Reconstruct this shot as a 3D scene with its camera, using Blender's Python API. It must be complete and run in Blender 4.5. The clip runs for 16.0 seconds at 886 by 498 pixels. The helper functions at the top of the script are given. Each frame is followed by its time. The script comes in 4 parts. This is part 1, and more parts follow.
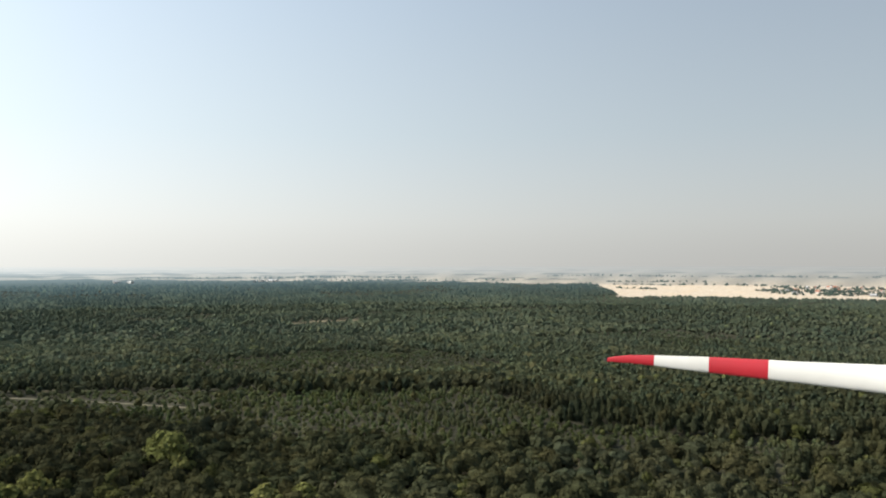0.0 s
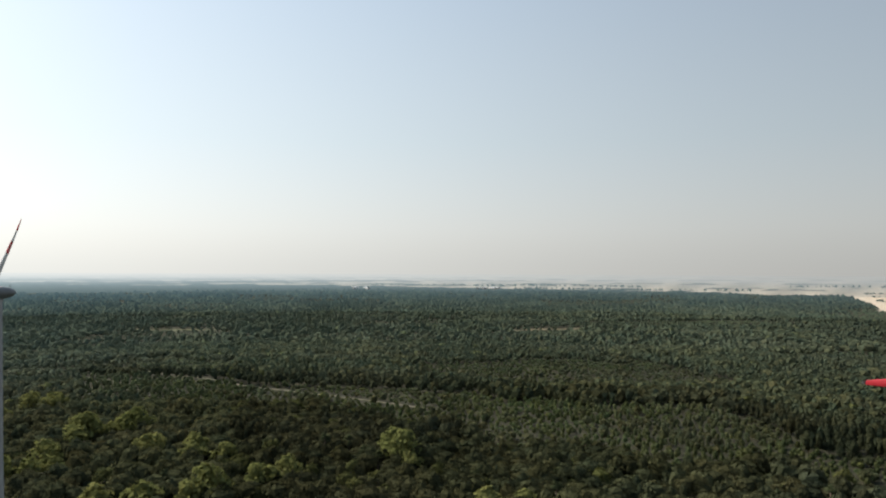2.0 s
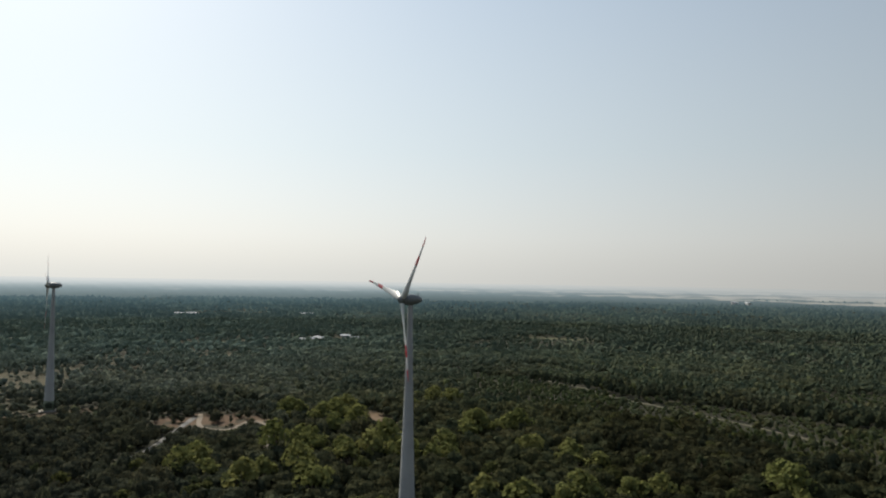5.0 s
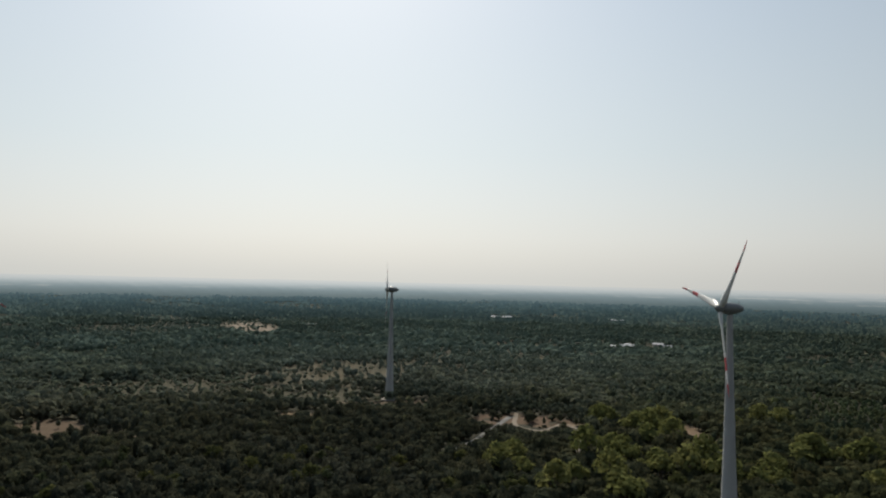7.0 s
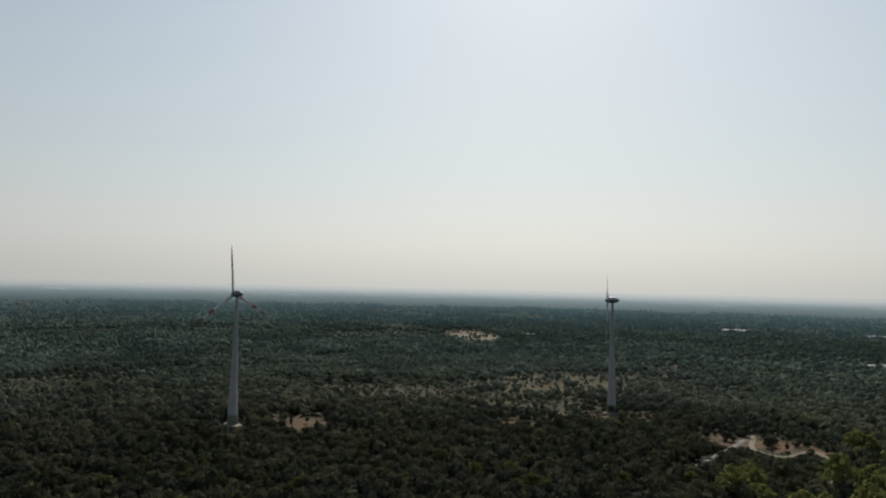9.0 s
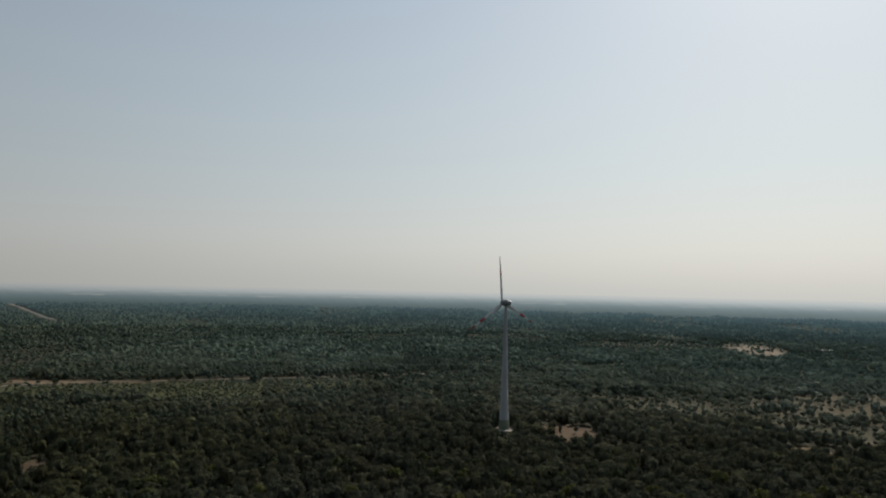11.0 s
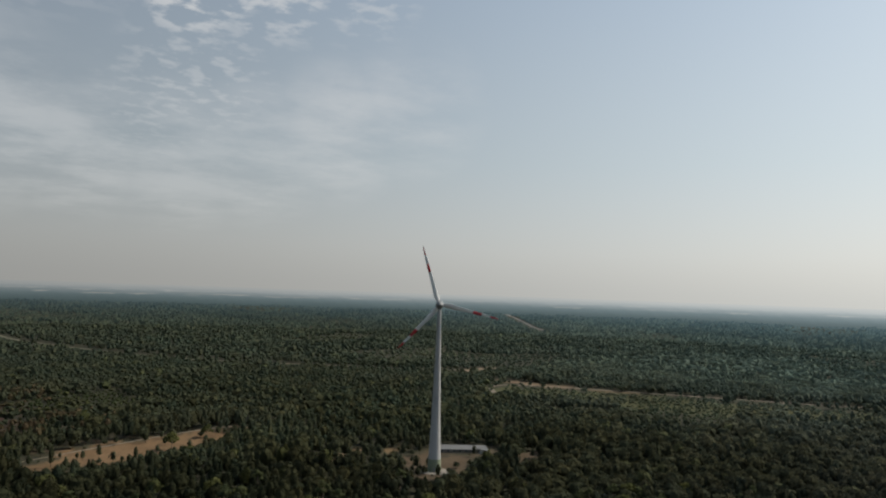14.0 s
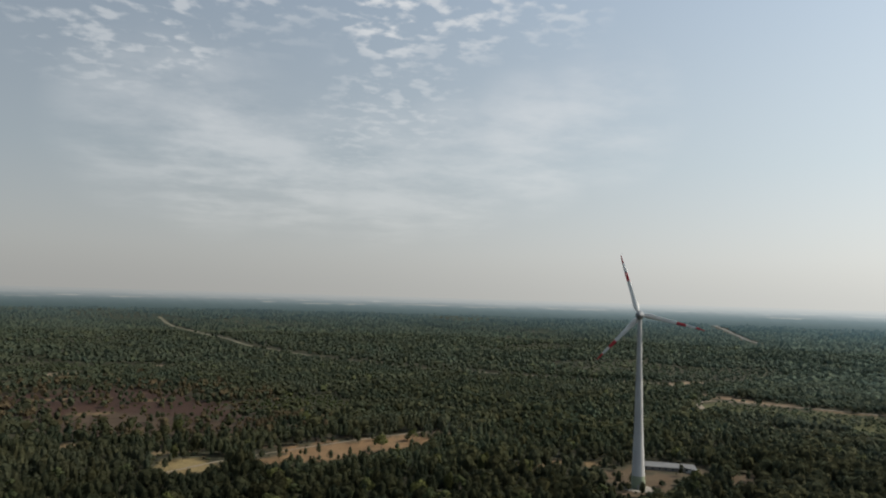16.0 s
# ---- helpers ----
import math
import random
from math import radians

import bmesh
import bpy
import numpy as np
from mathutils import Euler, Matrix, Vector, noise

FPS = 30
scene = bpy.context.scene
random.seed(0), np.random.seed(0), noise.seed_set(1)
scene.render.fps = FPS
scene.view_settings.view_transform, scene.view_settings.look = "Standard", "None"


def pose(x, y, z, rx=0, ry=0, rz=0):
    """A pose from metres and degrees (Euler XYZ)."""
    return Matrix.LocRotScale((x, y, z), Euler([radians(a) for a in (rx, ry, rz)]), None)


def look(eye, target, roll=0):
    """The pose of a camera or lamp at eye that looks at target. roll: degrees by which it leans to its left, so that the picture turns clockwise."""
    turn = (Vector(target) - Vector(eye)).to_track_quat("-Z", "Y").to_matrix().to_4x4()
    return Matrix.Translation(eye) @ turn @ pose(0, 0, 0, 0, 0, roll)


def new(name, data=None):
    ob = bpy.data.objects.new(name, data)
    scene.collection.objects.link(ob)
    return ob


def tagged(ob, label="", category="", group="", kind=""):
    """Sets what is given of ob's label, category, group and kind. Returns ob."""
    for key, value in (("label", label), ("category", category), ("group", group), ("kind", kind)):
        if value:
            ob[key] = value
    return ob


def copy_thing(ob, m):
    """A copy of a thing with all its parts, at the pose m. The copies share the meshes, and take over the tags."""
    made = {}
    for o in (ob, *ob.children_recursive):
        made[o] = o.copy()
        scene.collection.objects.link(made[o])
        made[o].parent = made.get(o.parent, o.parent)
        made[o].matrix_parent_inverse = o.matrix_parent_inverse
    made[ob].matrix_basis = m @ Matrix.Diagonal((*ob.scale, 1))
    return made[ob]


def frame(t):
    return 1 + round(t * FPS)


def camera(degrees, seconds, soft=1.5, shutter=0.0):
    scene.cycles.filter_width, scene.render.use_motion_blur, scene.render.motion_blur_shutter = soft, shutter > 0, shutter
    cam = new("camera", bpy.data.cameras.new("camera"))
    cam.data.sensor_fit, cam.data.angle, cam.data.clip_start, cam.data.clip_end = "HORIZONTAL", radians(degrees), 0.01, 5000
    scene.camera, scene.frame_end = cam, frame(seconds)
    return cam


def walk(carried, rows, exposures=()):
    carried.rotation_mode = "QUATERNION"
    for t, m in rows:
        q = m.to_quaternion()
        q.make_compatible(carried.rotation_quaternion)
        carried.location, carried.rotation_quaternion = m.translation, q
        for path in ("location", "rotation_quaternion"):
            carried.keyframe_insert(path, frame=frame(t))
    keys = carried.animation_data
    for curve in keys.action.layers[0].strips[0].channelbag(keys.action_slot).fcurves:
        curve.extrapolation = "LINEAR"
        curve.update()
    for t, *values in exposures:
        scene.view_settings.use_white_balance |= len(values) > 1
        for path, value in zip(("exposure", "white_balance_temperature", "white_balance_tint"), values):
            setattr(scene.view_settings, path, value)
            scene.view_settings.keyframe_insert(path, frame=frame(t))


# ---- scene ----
EYE = (0.0, 0.0, 118.0)
cam = camera(64.43, 16.0, soft=2.1)
# seconds, heading (counter-clockwise from +y), pitch, lean
PATH = [
    (0, 0.00, 1.24, 0.07),
    (0.5, 4.16, 1.35, 0.03),
    (1, 8.38, 1.50, -0.10),
    (1.5, 13.21, 1.71, -0.15),
    (2, 17.80, 1.88, -0.24),
    (2.5, 22.24, 2.08, -0.31),
    (3, 27.03, 2.28, -0.42),
    (3.5, 32.31, 2.41, -0.58),
    (4, 37.81, 2.53, -0.72),
    (4.2, 39.59, 2.56, -0.78),
    (6.3, 62.32, 2.61, -1.09),
    (6.5, 64.82, 2.62, -1.12),
    (7, 72.18, 2.62, -1.32),
    (7.5, 78.28, 2.70, -1.43),
    (8, 82.14, 2.86, -1.41),
    (8.2, 83.56, 2.90, -1.42),
    (10.3, 102.78, 3.27, -1.16),
    (10.5, 105.14, 3.28, -1.18),
    (11, 111.23, 3.33, -1.31),
    (11.5, 117.39, 3.38, -1.41),
    (12, 123.53, 3.40, -1.55),
    (12.5, 129.56, 3.47, -1.65),
    (13, 136.63, 3.49, -1.77),
    (13.5, 143.03, 3.44, -1.85),
    (14, 148.02, 3.51, -1.96),
    (14.5, 152.91, 3.60, -1.92),
    (15, 156.95, 3.70, -1.85),
    (15.5, 160.55, 3.78, -1.77),
    (16, 163.87, 3.82, -1.69),
]
EXPOSURE = [(0, 0.86), (1.5, 0.70), (3.5, 0.42), (7, 0.0), (11, -0.18), (13.5, 0.02), (16, 0.38)]
walk(cam, [(t, pose(*EYE, 90 + p, r, y)) for t, y, p, r in PATH], EXPOSURE)

# ---------------------------------------------------------------- light
SUN_AZ, SUN_EL = 82.0, 42.0


def heading(az, el=0.0):
    a, e = radians(az), radians(el)
    return Vector((-math.sin(a) * math.cos(e), math.cos(a) * math.cos(e), math.sin(e)))


SUN = heading(SUN_AZ, SUN_EL)
sun_data = bpy.data.lights.new("sun", "SUN")
sun_data.energy, sun_data.angle, sun_data.color = 4.6, radians(0.6), (1.0, 0.91, 0.78)
sun_lamp = new("sun", sun_data)
sun_lamp.matrix_world = look((0, 0, 400), Vector((0, 0, 400)) - SUN)


class Nodes:
    """Short hand for building node trees."""

    def __init__(self, tree):
        self.tree = tree
        tree.nodes.clear()

    def add(self, kind, **values):
        node = self.tree.nodes.new(kind)
        for key, value in values.items():
            setattr(node, key, value)
        return node

    def link(self, a, b):
        self.tree.links.new(a, b)

    def put(self, value, socket):
        if hasattr(value, "is_output"):
            self.link(value, socket)
        elif isinstance(value, (tuple, list)) and len(value) == 3 and socket.type == "RGBA":
            socket.default_value = (*value, 1)
        else:
            socket.default_value = value

    def math(self, op, a, b=0.0, c=0.0, clamp=False):
        n = self.add("ShaderNodeMath", operation=op, use_clamp=clamp)
        for value, socket in zip((a, b, c), n.inputs):
            self.put(value, socket)
        return n.outputs[0]

    def vec(self, op, a, b=(0, 0, 0)):
        n = self.add("ShaderNodeVectorMath", operation=op)
        self.put(a, n.inputs[0])
        self.put(b, n.inputs[1])
        return n.outputs["Value" if op == "DOT_PRODUCT" else "Vector"]

    def step(self, x, lo, hi):
        n = self.add("ShaderNodeMapRange", interpolation_type="SMOOTHSTEP")
        for value, socket in zip((x, lo, hi, 0.0, 1.0), n.inputs):
            self.put(value, socket)
        return n.outputs[0]

    def mix(self, fac, a, b, blend="MIX"):
        n = self.add("ShaderNodeMix", data_type="RGBA", blend_type=blend)
        self.put(fac, n.inputs[0])
        self.put(a, n.inputs[6])
        self.put(b, n.inputs[7])
        return n.outputs[2]

    def noise(self, vector, scale, detail=4.0, rough=0.55):
        n = self.add("ShaderNodeTexNoise")
        if vector is not None:
            self.link(vector, n.inputs["Vector"])
        n.inputs["Scale"].default_value, n.inputs["Detail"].default_value = scale, detail
        n.inputs["Roughness"].default_value = rough
        return n.outputs[0]

    def ramp(self, x, stops):
        n = self.add("ShaderNodeValToRGB")
        ramp = n.color_ramp
        while len(ramp.elements) < len(stops):
            ramp.elements.new(0.5)
        for e, (at, colour) in zip(ramp.elements, stops):
            e.position, e.color = at, (*colour, 1)
        self.put(x, n.inputs[0])
        return n.outputs[0]


def build_sky():
    world = bpy.data.worlds.new("sky")
    scene.world = world
    world.use_nodes = True
    n = Nodes(world.node_tree)
    ray = n.add("ShaderNodeTexCoord").outputs["Generated"]
    way = n.vec("NORMALIZE", ray)
    sep = n.add("ShaderNodeSeparateXYZ")
    n.link(way, sep.inputs[0])
    up = n.math("MAXIMUM", sep.outputs[2], 0.0)
    sky = n.add("ShaderNodeTexSky", sky_type="NISHITA", sun_disc=False, sun_elevation=radians(SUN_EL),
                sun_rotation=radians(-SUN_AZ), altitude=120, air_density=1.0, dust_density=4.0, ozone_density=1.0)
    # dusty summer haze: pale near the horizon, greyer blue higher up
    haze = n.ramp(up, [(0.0, (0.60, 0.60, 0.575)), (0.06, (0.585, 0.597, 0.587)), (0.18, (0.465, 0.52, 0.542)),
                       (0.40, (0.325, 0.39, 0.458)), (1.0, (0.20, 0.28, 0.40))])
    toward = n.vec("DOT_PRODUCT", way, tuple(SUN))
    glow = n.math("POWER", n.math("MULTIPLY_ADD", toward, 0.5, 0.5), 3.2)
    lit = n.math("MULTIPLY_ADD", glow, 1.12, 0.47)
    body = n.mix(1.0, haze, n.mix(glow, (1.0, 1.0, 1.0), (0.965, 1.0, 1.01)), "MULTIPLY")
    veil = n.add("ShaderNodeVectorMath", operation="SCALE")
    n.link(body, veil.inputs[0])
    n.link(lit, veil.inputs["Scale"])
    # a sheet of small high clouds and a long thin streak, over one part of the sky only
    flat = n.vec("DIVIDE", way, n.add("ShaderNodeCombineXYZ").outputs[0])
    div = flat.node.inputs[1].links[0].from_node
    low = n.math("ADD", up, 0.10)
    for i in range(3):
        n.link(low, div.inputs[i])
    def patches(places):
        total = 0.0
        for az, el, wide, share in places:
            near = n.math("MULTIPLY", n.step(n.vec("DOT_PRODUCT", way, tuple(heading(az, el))), math.cos(radians(wide * 1.35)), 1.0), share)
            total = near if total == 0.0 else n.math("MAXIMUM", total, near)
        return total

    puffs = n.step(n.noise(flat, 14.0, 4.0, 0.5), 0.47, 0.67)
    puffs = n.math("MULTIPLY", puffs, patches([(191, 21, 6, 0.7), (186, 20, 4, 0.8), (169, 22.5, 4, 1.4), (163, 24, 5, 1.1), (168, 17, 5, 0.55), (171, 14, 4, 0.35), (156, 25, 5, 0.8), (180, 29, 9, 0.8)]))
    wisps = n.step(n.noise(flat, 2.0, 6.0, 0.6), 0.28, 0.70)
    streak = n.math("MULTIPLY", wisps, patches([(187, 12.5, 6, 0.6), (182, 11.3, 6, 0.9), (176, 10, 5, 0.8), (169, 9.6, 5, 0.7), (163, 10.5, 5, 0.8), (157, 12.6, 5, 0.95), (151, 14.6, 5, 0.9)]))
    cover = n.math("ADD", n.math("MULTIPLY", puffs, 0.6), n.math("MULTIPLY", streak, 0.55), clamp=True)
    colour = n.mix(cover, veil.outputs[0], (0.60, 0.60, 0.585))
    back_hazy = n.add("ShaderNodeBackground")
    n.link(colour, back_hazy.inputs[0])
    back_hazy.inputs[1].default_value = 0.86
    back_sky = n.add("ShaderNodeBackground")
    n.link(sky.outputs[0], back_sky.inputs[0])
    back_sky.inputs[1].default_value = 0.02
    both = n.add("ShaderNodeAddShader")
    n.link(back_hazy.outputs[0], both.inputs[0])
    n.link(back_sky.outputs[0], both.inputs[1])
    n.link(both.outputs[0], n.add("ShaderNodeOutputWorld").inputs[0])


build_sky()


# ---------------------------------------------------------------- materials
def material(name):
    m = bpy.data.materials.new(name)
    m.use_nodes = True
    return m, Nodes(m.node_tree)


def surface(name, base, rough=0.6, vary=0.12, grain=3.0, coarse=0.3, metal=0.0, bump=0.0, second=None):
    """A plain surface with variation at two scales; second: the colour of its dirt."""
    m, n = material(name)
    at = n.add("ShaderNodeTexCoord").outputs["Object"]
    fine, wide = n.noise(at, grain, 5.0), n.noise(at, coarse, 4.0)
    dark = second or tuple(c * (1 - 2.2 * vary) for c in base)
    colour = n.mix(n.step(wide, 0.38, 0.72), base, dark)
    colour = n.mix(n.math("MULTIPLY", fine, vary * 2), colour, tuple(c * 0.6 for c in base))
    s = n.add("ShaderNodeBsdfPrincipled")
    n.link(colour, s.inputs["Base Color"])
    s.inputs["Metallic"].default_value = metal
    n.link(n.math("MULTIPLY_ADD", fine, 0.2, rough - 0.1), s.inputs["Roughness"])
    if bump:
        b = n.add("ShaderNodeBump")
        b.inputs["Strength"].default_value = bump
        n.link(fine, b.inputs["Height"])
        n.link(b.outputs[0], s.inputs["Normal"])
    n.link(s.outputs[0], n.add("ShaderNodeOutputMaterial").inputs[0])
    return m


# emission colours of the haze painted over far land and far leaves
HAZE_COLOURS = [(0.03, (0.06, 0.105, 0.125)), (0.30, (0.10, 0.17, 0.205)), (0.62, (0.24, 0.315, 0.345)), (0.85, (0.44, 0.485, 0.495)), (0.96, (0.51, 0.53, 0.52))]


def foliage_material(name, glow=False):
    """Leaves: their tint is stored with each tree; thin enough to let some light through. glow: haze painted in as
    emission, as for far land.
    """
    m, n = material(name)
    tint = n.add("ShaderNodeAttribute", attribute_name="tint").outputs["Color"]
    at = n.add("ShaderNodeNewGeometry").outputs["Position"]
    patch = n.noise(at, 0.02, 3.0)
    fine = n.noise(at, 0.9, 3.0)
    colour = n.mix(n.math("MULTIPLY", n.step(patch, 0.35, 0.7), 0.30), tint, (0.084, 0.082, 0.042))
    colour = n.mix(n.math("MULTIPLY", fine, 0.25), colour, (0.042, 0.048, 0.028))
    sprays = n.step(n.noise(at, 1.15, 2.0, 0.6), 0.38, 0.62)
    colour = n.mix(1.0, colour, n.mix(sprays, (0.72, 0.73, 0.72), (1.34, 1.30, 1.22)), "MULTIPLY")
    d, t, mixed = n.add("ShaderNodeBsdfDiffuse"), n.add("ShaderNodeBsdfTranslucent"), n.add("ShaderNodeMixShader")
    n.link(colour, d.inputs[0])
    n.link(colour, t.inputs[0])
    mixed.inputs[0].default_value = 0.36
    n.link(d.outputs[0], mixed.inputs[1])
    n.link(t.outputs[0], mixed.inputs[2])
    out = mixed.outputs[0]
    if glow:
        haze_mix = n.add("ShaderNodeAttribute", attribute_name="haze_mix").outputs["Fac"]
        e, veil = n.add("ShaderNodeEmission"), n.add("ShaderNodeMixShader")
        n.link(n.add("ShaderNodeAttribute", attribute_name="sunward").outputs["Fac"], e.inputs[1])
        n.link(n.ramp(haze_mix, HAZE_COLOURS), e.inputs[0])
        n.link(haze_mix, veil.inputs[0])
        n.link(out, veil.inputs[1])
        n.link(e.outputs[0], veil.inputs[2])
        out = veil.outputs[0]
    n.link(out, n.add("ShaderNodeOutputMaterial").inputs[0])
    return m


def tree_leaf_material(name, a, b):
    """Leaves of a single tree: a tint between a and b by the object."""
    m, n = material(name)
    info = n.add("ShaderNodeObjectInfo").outputs["Random"]
    at = n.add("ShaderNodeNewGeometry").outputs["Position"]
    colour = n.mix(info, a, b)
    island = n.add("ShaderNodeNewGeometry").outputs["Random Per Island"]
    colour = n.mix(n.math("MULTIPLY", island, 0.45), colour, tuple(c * 0.45 for c in a))
    colour = n.mix(n.math("MULTIPLY", n.noise(at, 0.5, 3.0), 0.4), colour, tuple(c * 0.5 for c in b))
    d, t, mixed = n.add("ShaderNodeBsdfDiffuse"), n.add("ShaderNodeBsdfTranslucent"), n.add("ShaderNodeMixShader")
    n.link(colour, d.inputs[0])
    n.link(colour, t.inputs[0])
    mixed.inputs[0].default_value = 0.36
    n.link(d.outputs[0], mixed.inputs[1])
    n.link(t.outputs[0], mixed.inputs[2])
    n.link(mixed.outputs[0], n.add("ShaderNodeOutputMaterial").inputs[0])
    return m


def ground_material(name, far=False):
    """Soil, grass, sand and heath; the cover is stored with the sheet. far: haze is painted in as emission."""
    m, n = material(name)
    cover = n.add("ShaderNodeAttribute", attribute_name="cover").outputs["Color"]
    at = n.add("ShaderNodeNewGeometry").outputs["Position"]
    fine, mid, wide = n.noise(at, 0.35, 5.0, 0.65), n.noise(at, 0.06, 4.0), n.noise(at, 0.012, 3.0)
    colour = n.mix(n.math("MULTIPLY", n.step(mid, 0.42, 0.68), 0.45), cover, n.mix(1.0, cover, (0.55, 0.5, 0.42), "MULTIPLY"))
    colour = n.mix(n.math("MULTIPLY", n.step(fine, 0.45, 0.75), 0.5), colour, n.mix(1.0, cover, (0.42, 0.48, 0.36), "MULTIPLY"))
    colour = n.mix(n.math("MULTIPLY", n.step(wide, 0.5, 0.7), 0.3), colour, n.mix(1.0, cover, (1.15, 1.0, 0.8), "MULTIPLY"))
    s = n.add("ShaderNodeBsdfPrincipled")
    n.link(colour, s.inputs["Base Color"])
    s.inputs["Roughness"].default_value = 0.95
    s.inputs["Specular IOR Level"].default_value = 0.1
    b = n.add("ShaderNodeBump")
    b.inputs["Strength"].default_value, b.inputs["Distance"].default_value = 0.6, 0.5
    n.link(fine, b.inputs["Height"])
    n.link(b.outputs[0], s.inputs["Normal"])
    out = s.outputs[0]
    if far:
        haze_mix = n.add("ShaderNodeAttribute", attribute_name="haze_mix").outputs["Fac"]
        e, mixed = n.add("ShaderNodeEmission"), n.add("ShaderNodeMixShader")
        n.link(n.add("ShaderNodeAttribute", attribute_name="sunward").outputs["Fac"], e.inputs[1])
        n.link(n.ramp(haze_mix, HAZE_COLOURS), e.inputs[0])
        n.link(haze_mix, mixed.inputs[0])
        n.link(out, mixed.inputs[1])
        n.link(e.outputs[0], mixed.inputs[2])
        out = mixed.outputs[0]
    n.link(out, n.add("ShaderNodeOutputMaterial").inputs[0])
    return m


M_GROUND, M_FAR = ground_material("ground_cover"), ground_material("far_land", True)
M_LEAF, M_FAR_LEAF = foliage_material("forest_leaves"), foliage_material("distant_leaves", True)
M_BROAD = tree_leaf_material("broadleaf_leaves", (0.135, 0.152, 0.052), (0.20, 0.20, 0.072))
M_DARK = tree_leaf_material("dark_leaves", (0.068, 0.085, 0.045), (0.09, 0.10, 0.045))
M_BARK = surface("bark", (0.10, 0.075, 0.055), 0.9, 0.2, 4.0, 0.6, bump=0.4)
M_CONCRETE = surface("tower_concrete", (0.36, 0.36, 0.35), 0.7, 0.07, 1.2, 0.05, second=(0.29, 0.29, 0.28))
M_PAD = surface("foundation_concrete", (0.19, 0.17, 0.14), 0.85, 0.12, 1.0, 0.2, bump=0.3)
M_OLIVE = surface("olive_paint", (0.20, 0.23, 0.15), 0.65, 0.1, 1.2, 0.1)
M_WHITE = surface("white_gelcoat", (0.64, 0.64, 0.61), 0.38, 0.06, 0.8, 0.12, second=(0.55, 0.55, 0.52))
M_RED = surface("red_gelcoat", (0.42, 0.017, 0.028), 0.40, 0.07, 0.8, 0.12, second=(0.38, 0.017, 0.026))
M_NACELLE = surface("grey_gelcoat", (0.17, 0.18, 0.18), 0.45, 0.06, 0.8, 0.2)
M_BLACK = surface("dark_metal", (0.03, 0.03, 0.03), 0.5, 0.1, 3.0, 0.5)
M_TRACK = surface("sand_track", (0.16, 0.13, 0.092), 0.95, 0.2, 0.4, 0.05, second=(0.085, 0.072, 0.048), bump=0.4)
M_VERGE = surface("dry_grass_verge", (0.078, 0.076, 0.042), 0.95, 0.2, 0.4, 0.03, second=(0.105, 0.09, 0.058), bump=0.4)
M_RUBBLE = surface("pale_gravel", (0.14, 0.135, 0.125), 0.95, 0.25, 0.6, 0.09, second=(0.05, 0.05, 0.038), bump=0.6)
M_WALL = surface("pale_render", (0.44, 0.43, 0.40), 0.8, 0.08, 1.0, 0.2)
M_SHED = surface("weathered_boards", (0.17, 0.16, 0.14), 0.85, 0.15, 1.5, 0.3, bump=0.3)
M_ROOF = surface("grey_roof", (0.105, 0.105, 0.10), 0.6, 0.1, 1.0, 0.2)
M_TILE = surface("red_tiles", (0.30, 0.12, 0.07), 0.8, 0.15, 1.0, 0.2)
M_PALE = surface("pale_sheet_roof", (0.38, 0.39, 0.40), 0.8, 0.06, 0.6, 0.1)
M_GLASS = surface("dark_window", (0.04, 0.05, 0.06), 0.15, 0.05, 1.0, 0.3)


# ---------------------------------------------------------------- the plan of the land
def polar(x, y):
    return np.degrees(np.arctan2(-x, y)) % 360, np.hypot(x, y)


def plan(az, r):
    a = np.radians(az)
    return -np.sin(a) * r, np.cos(a) * r


def swell(x, y, size, seed=0.0):
    """Smooth noise of about -1 to 1 with lumps of that size."""
    k = 2 * np.pi / size
    v = np.sin(k * (x * 0.93 + y * 0.36) + seed) + np.sin(k * 1.31 * (-x * 0.52 + y * 0.85) + 2.1 * seed + 1)
    v += 0.7 * np.sin(k * 2.17 * (x * 0.31 - y * 0.95) + 3.3 * seed) + 0.7 * np.sin(k * 2.63 * (x * 0.77 + y * 0.64) + seed * 1.7)
    v += 0.4 * np.sin(k * 4.9 * (x * 0.6 - y * 0.8) + seed) + 0.4 * np.sin(k * 5.7 * (x * 0.83 + y * 0.55) + 2 * seed)
    return v / 2.6


def spot(x, y, cx, cy, rx, ry, turn, ragged=0.25):
    """How far inside an uneven oval: over 0 is inside."""
    a = radians(turn)
    u, v = (x - cx) * math.cos(a) + (y - cy) * math.sin(a), -(x - cx) * math.sin(a) + (y - cy) * math.cos(a)
    return 1.08 - np.hypot(u / rx, v / ry) + ragged * swell(x, y, 0.9 * (rx + ry), cx * 0.01) + 0.3 * swell(x, y, 34, cy * 0.02) + 0.18 * swell(x, y, 13, cx * 0.03)


def near_line(x, y, line):
    """The distance from a line of points."""
    best = np.full(np.shape(x), 1e9)
    for (ax, ay), (bx, by) in zip(line, line[1:]):
        dx, dy = bx - ax, by - ay
        s = np.clip(((x - ax) * dx + (y - ay) * dy) / (dx * dx + dy * dy), 0, 1)
        best = np.minimum(best, np.hypot(x - ax - s * dx, y - ay - s * dy))
    return best


SAND, DRY, HEATH, STRAW, FLOOR = (0.20, 0.155, 0.11), (0.12, 0.088, 0.05), (0.036, 0.021, 0.016), (0.44, 0.38, 0.305), (0.036, 0.036, 0.023)
BROWN, GRASS, WORN = (0.088, 0.064, 0.040), (0.052, 0.049, 0.029), (0.068, 0.060, 0.036)
